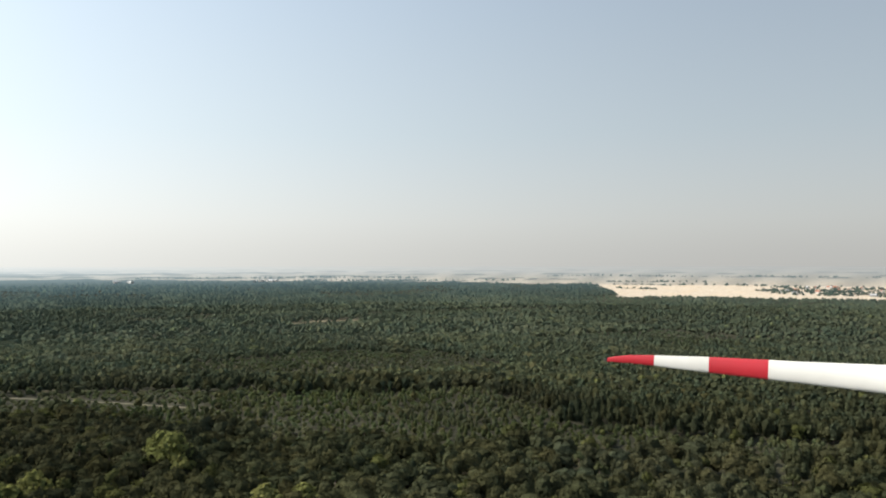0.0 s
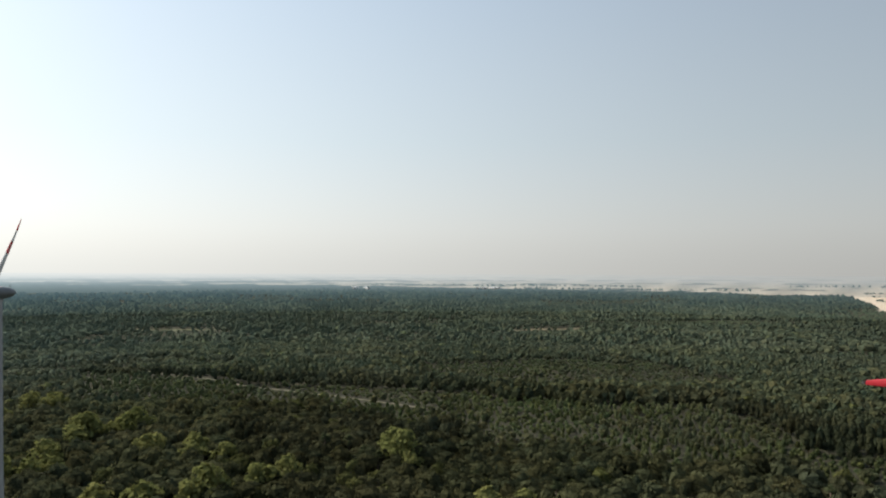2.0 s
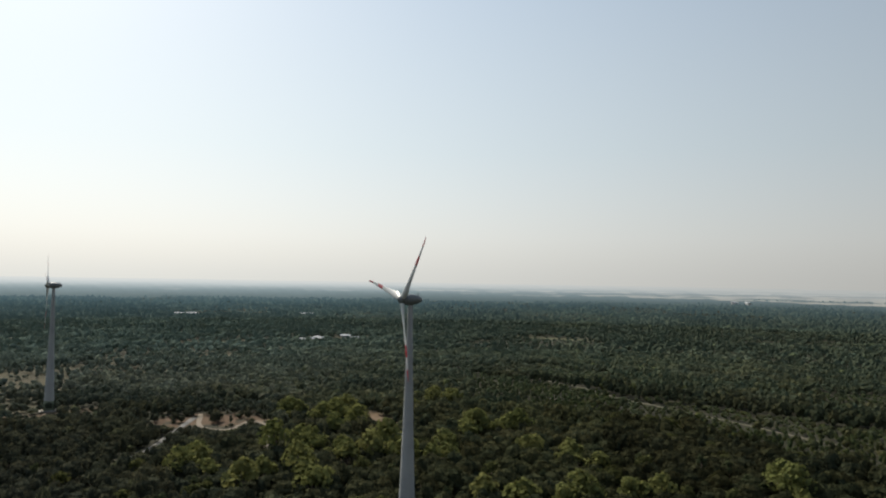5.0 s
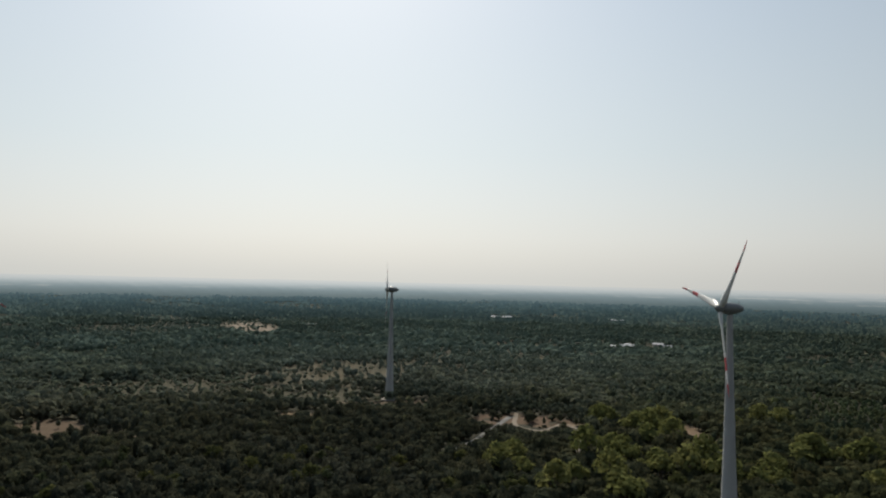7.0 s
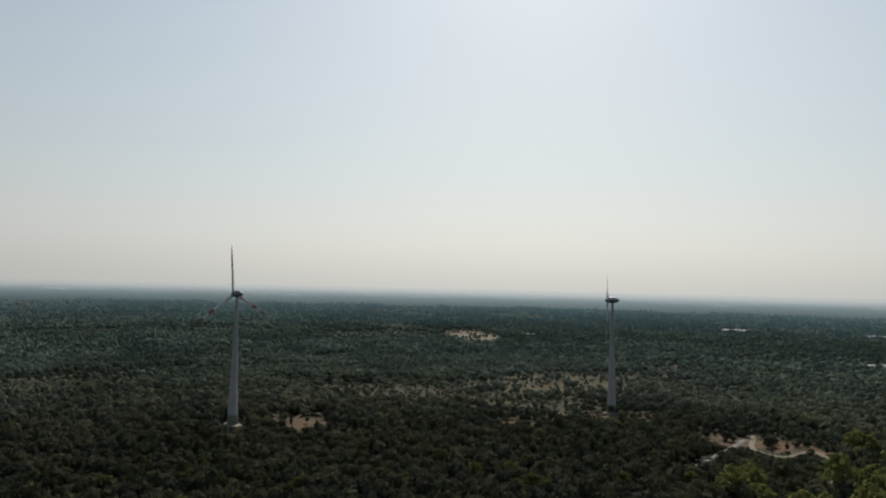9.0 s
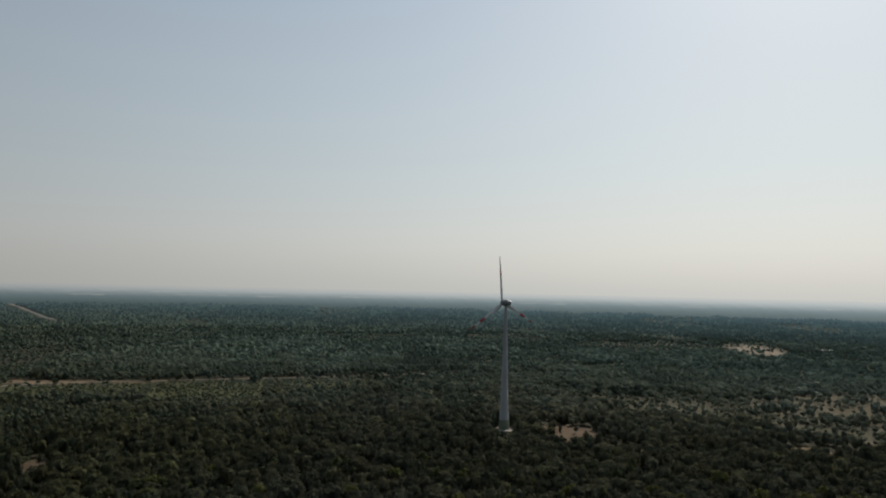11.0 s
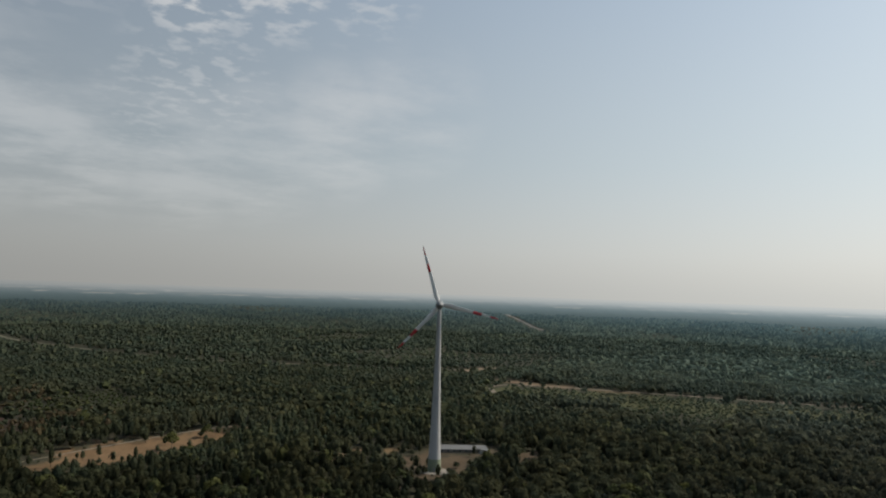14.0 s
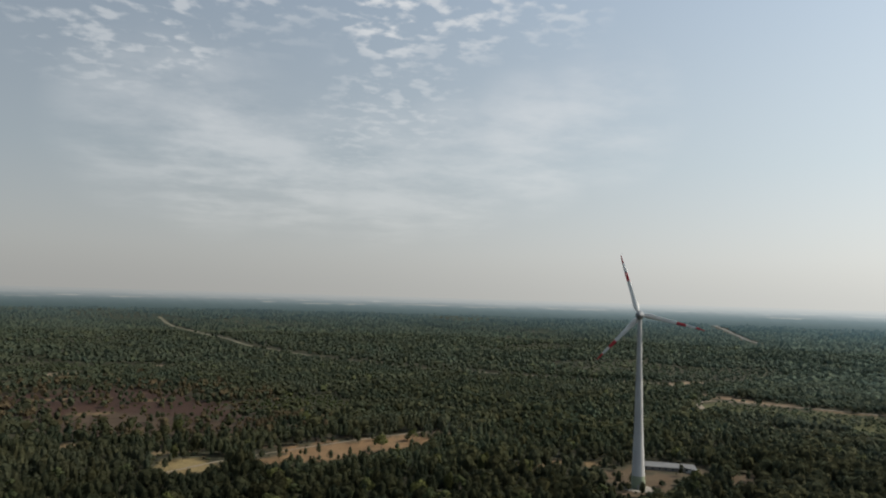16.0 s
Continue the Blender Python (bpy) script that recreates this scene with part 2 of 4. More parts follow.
# open ground: centre, half sizes, turn, cover, trees left standing on it
OPEN = [
    # round the turbine with the long hall
    (-258, -416, 36, 24, 50, (0.072, 0.053, 0.034), 0.16), (-330, -402, 28, 15, 40, (0.072, 0.053, 0.034), 0.25), (-299, -444, 27, 17, -28, (0.062, 0.05, 0.033), 0.0), (-251, -467, 14, 6, 30, DRY, 0.2), (-186, -460, 26, 7, 20, DRY, 0.3),
    # the dry meadow and the heath with its sandy streaks
    (-88, -545, 80, 25, 25, (0.135, 0.087, 0.047), 0.10), (26, -503, 26, 16, 110, (0.15, 0.115, 0.055), 0.1),
    (125, -775, 165, 100, 129, HEATH, 0.26), (60, -640, 130, 55, 150, (0.05, 0.036, 0.025), 0.55), (225, -1040, 46, 15, 30, (0.15, 0.115, 0.08), 0.2), (258, -935, 22, 7, 80, DRY, 0.1),
    (171, -815, 26, 5, 20, DRY, 0.2), (128, -722, 24, 5, 10, DRY, 0.2), (94, -800, 24, 5, 0, DRY, 0.2), (120, -1150, 40, 8, 10, SAND, 0.1), (42, -545, 16, 5, 15, DRY, 0.2),
    (110, -580, 26, 5, 20, DRY, 0.2), (-10, -612, 32, 6, 30, DRY, 0.3), (160, -590, 30, 6, 40, DRY, 0.3), (-215, -470, 20, 6, 20, DRY, 0.2),
    # the young plantation and the sand along it
    (-600, -735, 62, 16, 118, (0.15, 0.108, 0.07), 0.1), (-655, -630, 56, 9, 122, DRY, 0.2), (-660, -530, 250, 62, -47, (0.055, 0.058, 0.026), 0.86), (-632, -905, 56, 15, 10, SAND, 0.2),
    # by the turbine over the dark forest
    (-604, -118, 40, 24, 30, (0.088, 0.062, 0.039), 0.16), (-588, -169, 15, 12, 0, (0.05, 0.045, 0.03), 0.1), (-562, -62, 16, 6, 80, SAND, 0.1), (-720, -150, 90, 50, 30, GRASS, 0.6),
    # the wide brown meadow
    (-900, 165, 160, 100, 100, GRASS, 0.34), (-840, 150, 100, 70, 110, WORN, 0.24), (-945, 145, 70, 30, 92, WORN, 0.12), (-700, 110, 60, 60, 40, GRASS, 0.42), (-760, -20, 130, 60, 60, GRASS, 0.55),
    (-622, 70, 34, 8, 75, DRY, 0.1), (-668, 160, 54, 10, 80, BROWN, 0.2), (-1000, 430, 190, 90, 70, GRASS, 0.56), (-860, 330, 90, 60, 60, GRASS, 0.5), (-1190, 600, 150, 60, 50, GRASS, 0.6),
    # round the sandy tracks and the knoll
    (-560, 258, 46, 26, 60, (0.098, 0.066, 0.042), 0.18), (-530, 284, 15, 6, 30, SAND, 0.0), (-476, 370, 40, 13, 162, (0.14, 0.10, 0.065), 0.08),
    # far off
    (-1715, 82, 190, 52, 4, (0.17, 0.14, 0.105), 0.12), (-1180, -155, 90, 24, 155, (0.07, 0.075, 0.036), 0.3), (-945, 1203, 75, 20, 26, (0.11, 0.115, 0.065), 0.15),
    (-235, 1460, 95, 18, 35, (0.16, 0.14, 0.09), 0.1), (-1150, 760, 90, 46, 60, (0.10, 0.095, 0.05), 0.35),
]
ROADS = {
    "forest_road": (4.0, [(-1050, 840), (-689, 721), (-559, 674), (-478, 657), (-413, 629), (-365, 619), (-275, 599), (-190, 575)]),
    "gravel_track": (5.0, [(-460, 146), (-480, 172), (-507, 196), (-545, 226), (-576, 250)]),
    "sand_track": (4.5, [(-446, 243), (-470, 262), (-497, 276), (-522, 284), (-535, 278), (-516, 252), (-540, 240), (-590, 262)]),
    "firebreak": (11.0, [(260, -2600), (185, -2265), (40, -1830), (-24, -1570), (-133, -1345), (-255, -1132), (-377, -1048), (-509, -950), (-600, -905)]),
    "far_road": (14.0, [(-1790, -2390), (-1690, -2164), (-1600, -1990), (-1540, -1880), (-1490, -1750)]),
    "plantation_track": (6.0, [(-500, -680), (-560, -735), (-690, -615), (-854, -450), (-951, -353), (-1060, -250)]),
    "field_track": (2.6, [(60, -470), (10, -512), (-60, -552), (-150, -592), (-230, -600)]),
}


def clearing(x, y, bare=1.0):
    """Colour and tree share of the open ground at each place; bare: only ground with at most that share of trees."""
    share, colour = np.ones(np.shape(x)), np.zeros((*np.shape(x), 3)) + FLOOR
    for cx, cy, rx, ry, turn, tone, left in OPEN:
        if left > bare:
            continue
        close = np.hypot(x - cx, y - cy) < 2.1 * max(rx, ry)
        if not close.any():
            continue
        inside = np.clip(spot(x[close], y[close], cx, cy, rx, ry, turn) * 5, 0, 1)
        colour[close] += (np.array(tone) - colour[close]) * inside[..., None]
        share[close] = np.minimum(share[close], 1 - inside * (1 - left))
    return colour, share


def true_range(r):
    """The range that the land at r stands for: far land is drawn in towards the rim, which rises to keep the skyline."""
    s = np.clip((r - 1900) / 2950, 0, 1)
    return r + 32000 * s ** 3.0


def haze_share(r):
    """How much painted haze lies over far land and leaves as emission, by distance."""
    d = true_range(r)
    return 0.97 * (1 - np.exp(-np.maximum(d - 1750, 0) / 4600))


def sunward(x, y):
    """How bright the painted haze is in each direction: most of it towards the sun, as in the sky."""
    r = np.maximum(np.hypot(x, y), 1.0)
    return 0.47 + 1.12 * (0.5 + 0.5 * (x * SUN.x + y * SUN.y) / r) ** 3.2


def height(x, y, r):
    z = EYE[2] * (1 - r / true_range(r))
    return z + 1.5 * swell(x, y, 700, 2.0) * np.clip((r - 600) / 600, 0, 1)


def far_fields(az, r):
    """Share of open fields in far land: most of it ahead at the start of the turn."""
    a = (az + 60) % 360 - 60
    d = np.log(true_range(r))
    v = np.sin(a * 0.17 + d * 16.0) + np.sin(a * 0.37 - d * 27.0 + 1.3) + 0.9 * np.sin(a * 0.71 + d * 43.0) + 0.5 * np.sin(a * 1.9 - d * 6.0)
    bias = np.interp(a, [-60, -30, -12, 0, 10, 22, 32, 45, 70, 100, 140, 170, 215], [1.9, 2.0, 1.9, 1.6, 1.4, 0.9, -0.2, -1.1, -2.2, -2.0, -1.5, -1.2, -1.8])
    start = np.interp(a, [-60, -14, -13, 0, 12, 30, 60, 300], [2400, 2400, 2850, 3000, 3050, 3200, 3300, 3300])
    near = np.interp(a, [-60, -30, -27, -19, -14, -12.4, 0, 300], [2750, 2650, 2430, 2380, 2480, 2850, 2850, 2850])
    big = (a < -12) & (r > near) & (r < 3250)
    return np.where(big, 1.0, np.where(r > start, np.clip((v * 0.9 + bias) * 4, 0, 1), 0.0)), big


# ---------------------------------------------------------------- ground
def sheet(name, az, r, mat, far):
    A, R_ = np.meshgrid(az, r)
    x, y = plan(A, R_)
    z = height(x, y, R_)
    colour, _ = clearing(x, y)
    fields, big = far_fields(A % 360, R_)
    if far:
        wood = np.array((0.024, 0.036, 0.026))
        tone = 1 + 0.18 * np.sin(A * 1.7 + R_ * 0.004)[..., None]
        colour = wood + (np.array(STRAW) * tone - wood) * fields[..., None]
        z = z + 4.0 * (1 - fields) * (1 + 0.3 * np.sin(A * 7.3) * np.sin(A * 3.1 + R_ * 0.01)) * np.clip((4700 - R_) / 300, 0, 1) * np.clip((R_ - 2900) / 60, 0, 1)
    else:
        colour = colour + (np.array(STRAW) - colour) * fields[..., None]
    rows, cols = A.shape
    idx = np.arange(rows * cols).reshape(rows, cols)
    quads = np.stack([idx[:-1, :-1], idx[:-1, 1:], idx[1:, 1:], idx[1:, :-1]], -1).reshape(-1, 4)
    me = bpy.data.meshes.new(name)
    me.vertices.add(rows * cols)
    me.vertices.foreach_set("co", np.stack([x, y, z], -1).astype(np.float32).ravel())
    me.loops.add(quads.size)
    me.loops.foreach_set("vertex_index", quads[:, ::-1].astype(np.int32).ravel())
    me.polygons.add(len(quads))
    me.polygons.foreach_set("loop_start", np.arange(0, quads.size, 4, dtype=np.int32))
    me.update(calc_edges=True)
    at = me.color_attributes.new("cover", "FLOAT_COLOR", "POINT")
    at.data.foreach_set("color", np.concatenate([colour, np.ones((*A.shape, 1))], -1).astype(np.float32).ravel())
    for key, values in (("haze_mix", haze_share(R_)), ("sunward", sunward(x, y))) if far else ():
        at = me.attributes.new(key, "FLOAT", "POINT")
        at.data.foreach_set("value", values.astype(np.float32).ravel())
    me.materials.append(mat)
    return new(name, me)


AZ_VIEW = np.arange(-40, 205.01, 0.35)
AZ_ALL = np.concatenate([AZ_VIEW, np.arange(209, 320.1, 3.7), [320.0]])
R_NEAR = np.concatenate([[0, 60, 120, 180, 230, 270], 300 * 1.016 ** np.arange(0, 144)])
R_NEAR = np.append(R_NEAR[R_NEAR < 2860], 2900)
R_FAR = np.concatenate([np.linspace(2900, 4850, 70), [4930]])
tagged(sheet("ground", AZ_ALL, R_NEAR, M_GROUND, False), "forest floor with sandy clearings, dry grass and brown heath", "ground", kind="structure")
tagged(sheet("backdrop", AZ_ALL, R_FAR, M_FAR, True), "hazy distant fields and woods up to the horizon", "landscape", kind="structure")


def mesh_object(name, verts, faces, mats, smooth=False, parent=None, slots=None):
    me = bpy.data.meshes.new(name)
    me.from_pydata([tuple(v) for v in verts], [], faces)
    for m in mats:
        me.materials.append(m)
    if slots is not None:
        me.polygons.foreach_set("material_index", np.array(slots, dtype=np.int32))
    if smooth:
        me.polygons.foreach_set("use_smooth", np.ones(len(me.polygons), dtype=bool))
    me.update()
    ob = new(name, me)
    if parent is not None:
        ob.parent = parent
    return ob


def part(name, bm, mat, parent, label="", smooth=False):
    me = bpy.data.meshes.new(name)
    bm.to_mesh(me)
    bm.free()
    me.materials.append(mat)
    if smooth:
        me.polygons.foreach_set("use_smooth", np.ones(len(me.polygons), dtype=bool))
    ob = new(name, me)
    ob.parent = parent
    return tagged(ob, label)


def ribbon(name, width, line, mat, label, seed):
    """A track on the ground: a slightly crowned strip with uneven edges."""
    pts = [Vector((*p, 0)) for p in line]
    fine = []
    for i in range(len(pts) - 1):
        p0, p1, p2, p3 = pts[max(i - 1, 0)], pts[i], pts[i + 1], pts[min(i + 2, len(pts) - 1)]
        steps = max(3, int((p2 - p1).length / 9))
        for k in range(steps):
            t = k / steps
            fine.append(0.5 * ((2 * p1) + (p2 - p0) * t + (2 * p0 - 5 * p1 + 4 * p2 - p3) * t * t + (3 * p1 - p0 - 3 * p2 + p3) * t ** 3))
    fine.append(pts[-1])
    rng = random.Random(seed)
    verts, faces = [], []
    for i, p in enumerate(fine):
        d = (fine[min(i + 1, len(fine) - 1)] - fine[max(i - 1, 0)]).normalized()
        side = Vector((-d.y, d.x, 0))
        for s, lift in ((-1, 0.06), (-0.5, 0.22), (0, 0.25), (0.5, 0.22), (1, 0.06)):
            q = p + side * s * width / 2 * rng.uniform(0.75, 1.2)
            z = float(height(np.array(q.x), np.array(q.y), np.array(math.hypot(q.x, q.y))))
            verts.append((q.x, q.y, z + lift + 0.25))
        if i:
            for k in range(4):
                a = (i - 1) * 5 + k
                faces.append((a, a + 5, a + 6, a + 1))
    return tagged(mesh_object(name, verts, faces, [mat], True), label, "track", kind="structure")


ROAD_LOOK = {
    "forest_road": (M_VERGE, "grassy forest road between pine stands"), "gravel_track": (M_RUBBLE, "pale gravel track through the trees"),
    "sand_track": (M_TRACK, "curved sandy track in a forest clearing"), "firebreak": (M_VERGE, "long straight sandy firebreak through pine forest"),
    "far_road": (M_RUBBLE, "pale road far off in the forest"), "plantation_track": (M_TRACK, "sandy track beside a young plantation"),
    "field_track": (M_TRACK, "worn track along a dry meadow"),
}
for k, (name, (width, line)) in enumerate(ROADS.items()):
    ribbon(name, width, line, ROAD_LOOK[name][0], ROAD_LOOK[name][1], k)


# ---------------------------------------------------------------- wind turbines
def ring_loft(rings, closed=True, caps=True):
    """A bmesh skin over rings of points."""
    bm = bmesh.new()
    rows = [[bm.verts.new(p) for p in ring] for ring in rings]
    for a, b in zip(rows, rows[1:]):
        k = len(a)
        for i in range(k if closed else k - 1):
            bm.faces.new((a[i], a[(i + 1) % k], b[(i + 1) % k], b[i]))
    if caps:
        bm.faces.new(rows[0][::-1])
        bm.faces.new(rows[-1])
    bmesh.ops.recalc_face_normals(bm, faces=bm.faces)
    return bm


def circle(radius, z, n=40):
    return [(radius * math.cos(2 * math.pi * i / n), radius * math.sin(2 * math.pi * i / n), z) for i in range(n)]


def turned(profile, n=36):
    """A body turned about the y axis from (y, radius) pairs."""
    return ring_loft([[(r * math.cos(2 * math.pi * i / n), y, r * math.sin(2 * math.pi * i / n)) for i in range(n)] for y, r in profile])


BLADE = 41.0


def blade_section(s):
    """The aerofoil at s metres from the hub's centre."""
    chord = float(np.interp(s, [1.4, 2.4, 5, 8, 12, 20, 29, 35, 39, 40.5, 41], [2.1, 2.4, 3.6, 3.4, 2.8, 2.2, 1.72, 1.22, 0.82, 0.5, 0.2]))
    thick = float(np.interp(s, [1.4, 2.4, 5, 8, 12, 20, 41], [1.0, 0.85, 0.48, 0.34, 0.26, 0.20, 0.15])) * chord
    twist = radians(float(np.interp(s, [1.4, 5, 10, 20, 41], [26, 22, 13, 6, 1])))
    sweep = 0.012 * max(0, s - 36) ** 2
    pts = []
    for k in range(18):
        a = 2 * math.pi * k / 18
        u, v = math.cos(a), math.sin(a)
        px = chord * (0.5 * u + 0.18)
        py = 0.5 * thick * v * (1 - 0.55 * max(0, u) ** 1.5)
        px = -px + sweep
        pts.append((px * math.cos(twist) - py * math.sin(twist), px * math.sin(twist) + py * math.cos(twist) + 0.0007 * s * s, s))
    return pts


def span(a, b, step=1.6):
    n = max(2, int((b - a) / step) + 1)
    return [blade_section(a + (b - a) * i / (n - 1)) for i in range(n)]


def tower_radius(z, top):
    f = z / top
    return float(np.interp(f, [0, 0.04, 0.12, 0.25, 0.4, 0.55, 0.73, 0.9, 1.0], [4.75, 4.35, 3.85, 3.3, 2.75, 2.3, 1.8, 1.42, 1.2]))


def wind_turbine(x, y, facing, theta, hub, label, base=0.0):
    root = new("wind_turbine")
    root.matrix_world = pose(x, y, base, 0, 0, facing)
    tagged(root, label, "wind turbine", "wind turbines in the forest")
    top = hub - 2.3
    levels = [8.5 + (top - 8.5) * i / 26 for i in range(27)]
    tower = part("tower", ring_loft([circle(tower_radius(z, top), z) for z in levels], caps=False), M_CONCRETE, root, "tapered pale concrete tower", True)
    part("tower_foot", ring_loft([circle(tower_radius(z, top) + 0.01, z) for z in (-1.0, 0.0, 2.0, 4.0, 6.0, 8.5)], caps=False), M_OLIVE, tower, "olive green painted tower foot", True)
    for f in (0.18, 0.34, 0.5, 0.66, 0.82):
        z = top * f
        part("joint_ring", ring_loft([circle(tower_radius(z, top) + 0.03, z - 0.09), circle(tower_radius(z, top) + 0.03, z + 0.09)]), M_CONCRETE, tower, "", True)
    bm = bmesh.new()
    bmesh.ops.create_cube(bm, size=1, matrix=Matrix.Translation((0, -4.55, 2.2)) @ Matrix.Diagonal((1.2, 0.7, 2.4, 1)))
    bmesh.ops.bevel(bm, geom=bm.edges[:], offset=0.06, segments=1, affect="EDGES")
    part("tower_door", bm, M_NACELLE, tower, "grey steel door")
    part("foundation", ring_loft([circle(9.6, -0.6), circle(9.4, 0.25), circle(8.0, 0.55), circle(4.9, 0.7)]), M_PAD, root, "pale concrete foundation ring")
    for k in range(4):
        bm = bmesh.new()
        bmesh.ops.create_cube(bm, size=1, matrix=Matrix.Translation((0, -5.3 - 0.3 * k, 1.0 - 0.22 * k)) @ Matrix.Diagonal((1.4, 0.3, 0.05, 1)))
        part("stair_tread", bm, M_NACELLE, tower)
    part("yaw_collar", ring_loft([circle(1.25, top - 0.6), circle(1.45, top - 0.2), circle(1.5, top + 0.5)]), M_NACELLE, root, "", True)
    shell = [(-6.6, 0.12), (-6.35, 0.75), (-5.7, 1.35), (-4.5, 1.95), (-2.8, 2.45), (-0.8, 2.75), (1.2, 2.85), (2.5, 2.75), (3.1, 2.62)]
    nacelle = part("nacelle", turned(shell), M_NACELLE, root, "egg-shaped grey nacelle", True)
    nacelle.location = (0, 0, hub)
    bm = bmesh.new()
    for dx in (-0.45, 0.45):
        bmesh.ops.create_cone(bm, cap_ends=True, segments=10, radius1=0.06, radius2=0.05, depth=1.4, matrix=Matrix.Translation((dx, -4.2, 2.55)))
    bmesh.ops.create_cube(bm, size=1, matrix=Matrix.Translation((0, -4.2, 3.2)) @ Matrix.Diagonal((1.3, 0.12, 0.1, 1)))
    part("wind_mast", bm, M_BLACK, nacelle, "thin dark mast of the wind vane")
    hub_shell = [(3.25, 2.55), (4.0, 2.45), (5.0, 2.2), (6.0, 1.7), (6.7, 1.05), (7.05, 0.4), (7.1, 0.08)]
    spinner = part("spinner", turned(hub_shell), M_NACELLE, root, "rounded grey spinner", True)
    spinner.location = (0, 0, hub)
    for k in range(3):
        blade = part("blade", ring_loft(span(1.4, BLADE - 18), caps=False), M_WHITE, root, "long white rotor blade with red bands", True)
        blade.matrix_local = Matrix.Translation((0, 4.9, hub)) @ Matrix.Rotation(radians(theta + 120 * k), 4, "Y")
        part("red_band", ring_loft(span(BLADE - 18, BLADE - 12), caps=False), M_RED, blade, "red painted band", True)
        part("white_band", ring_loft(span(BLADE - 12, BLADE - 6), caps=False), M_WHITE, blade, "white painted band", True)
        part("red_tip", ring_loft(span(BLADE - 6, BLADE - 0.45, 0.8), caps=False), M_RED, blade, "red painted blade tip", True)
        part("tip_cap", ring_loft(span(BLADE - 0.45, BLADE, 0.2)), M_BLACK, blade, "dark metal tip", True)
        part("root_collar", ring_loft([circle(1.12, 1.2, 20), circle(1.2, 1.5, 20), circle(1.12, 2.0, 20)]), M_NACELLE, blade, "", True)
    return root


def set_at(az, d):
    v = heading(az) * d
    return v.x, v.y


wind_turbine(*set_at(50.0, 352), 166, -43, 108.5, "pale wind turbine with red-banded blades among bright broadleaf trees")
wind_turbine(*set_at(76.3, 704), 166, 45, 108.5, "far grey wind turbine beside a dry brown meadow")
wind_turbine(*set_at(106.1, 612), 146, -4, 108.0, "grey wind turbine rising from dark forest by a small clearing")
wind_turbine(*set_at(148.25, 471), 148, -18, 109.5, "white wind turbine with red-banded blades on a sandy clearing")
wind_turbine(53.0 + 4.9 * math.sin(radians(144)), 60.9 - 4.9 * math.cos(radians(144)), 144, 89, 106.1, "white wind turbine close by with wide red blade bands")


# ---------------------------------------------------------------- forest
def crown_template(kind, leaves, rng, core=5, trunk=True, rows=3, fine=1.0):
    """Vertices, triangles and a shade for one tree: unit width to both sides and unit height."""
    V, F, S = [], [], []

    def tri(a, b, c, s):
        k = len(V)
        V.extend((a, b, c))
        F.append((k, k + 1, k + 2))
        S.extend((s, s, s))

    def reach(z):
        if kind == "pine":
            f = min(1, max(0, (z - 0.30) / 0.70))
            return (1 - f ** 2.4) ** 0.6 * min(1, 0.5 + f * 2.5)
        f = (z - 0.58) / 0.44
        return math.sqrt(max(0, 1 - f * f))

    low = 0.32 if kind == "pine" else 0.18
    if trunk:
        for k in range(3):
            a, b = 2 * math.pi * k / 3, 2 * math.pi * (k + 1) / 3
            w = 0.06
            tri((w * math.cos(a), w * math.sin(a), -0.05), (w * math.cos(b), w * math.sin(b), -0.05), (0, 0, 0.6), -1)
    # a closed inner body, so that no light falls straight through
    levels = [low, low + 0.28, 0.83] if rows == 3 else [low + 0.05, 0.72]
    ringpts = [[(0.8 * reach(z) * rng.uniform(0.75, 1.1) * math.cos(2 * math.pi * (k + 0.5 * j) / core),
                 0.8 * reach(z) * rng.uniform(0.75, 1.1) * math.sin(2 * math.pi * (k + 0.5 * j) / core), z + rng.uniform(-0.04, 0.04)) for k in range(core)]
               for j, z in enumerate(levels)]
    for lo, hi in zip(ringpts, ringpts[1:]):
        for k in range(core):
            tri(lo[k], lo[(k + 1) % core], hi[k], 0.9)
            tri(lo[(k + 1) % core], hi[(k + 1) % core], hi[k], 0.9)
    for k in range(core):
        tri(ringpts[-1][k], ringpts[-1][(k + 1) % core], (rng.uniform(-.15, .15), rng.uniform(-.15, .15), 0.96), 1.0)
    lumps = [(rng.uniform(0, 6.28), rng.uniform(low + 0.1, 0.92)) for _ in range(8)]
    for k in range(leaves):
        if kind == "pine":
            a, z = rng.uniform(0, 6.283), low + (1 - low) * rng.random() ** 1.15
        else:
            la, lz = rng.choice(lumps)
            a, z = la + rng.gauss(0, 0.45), min(0.99, max(low, lz + rng.gauss(0, 0.09)))
        r = reach(z) * rng.uniform(0.72, 1.12)
        c = np.array((r * math.cos(a), r * math.sin(a), z))
        out = np.array((math.cos(a), math.sin(a), 0.55 + rng.uniform(-0.3, 0.5)))
        out /= np.linalg.norm(out)
        t1 = np.cross(out, (0, 0, 1.0)) + np.array([rng.uniform(-.3, .3) for _ in range(3)])
        t1 /= np.linalg.norm(t1)
        t2 = np.cross(out, t1)
        size = fine * rng.uniform(0.24, 0.44) * (0.75 if kind == "pine" else 0.8)
        turn = rng.uniform(0, 6.283)
        squash = np.array((1, 1, 0.55 if kind == "broad" else 0.32))
        p = [c + squash * size * (t1 * math.cos(turn + q) + t2 * math.sin(turn + q)) for q in (0, 2.0, 4.2)]
        tri(*p, rng.uniform(0.8, 1.25))
    return np.array(V), np.array(F), np.array(S)


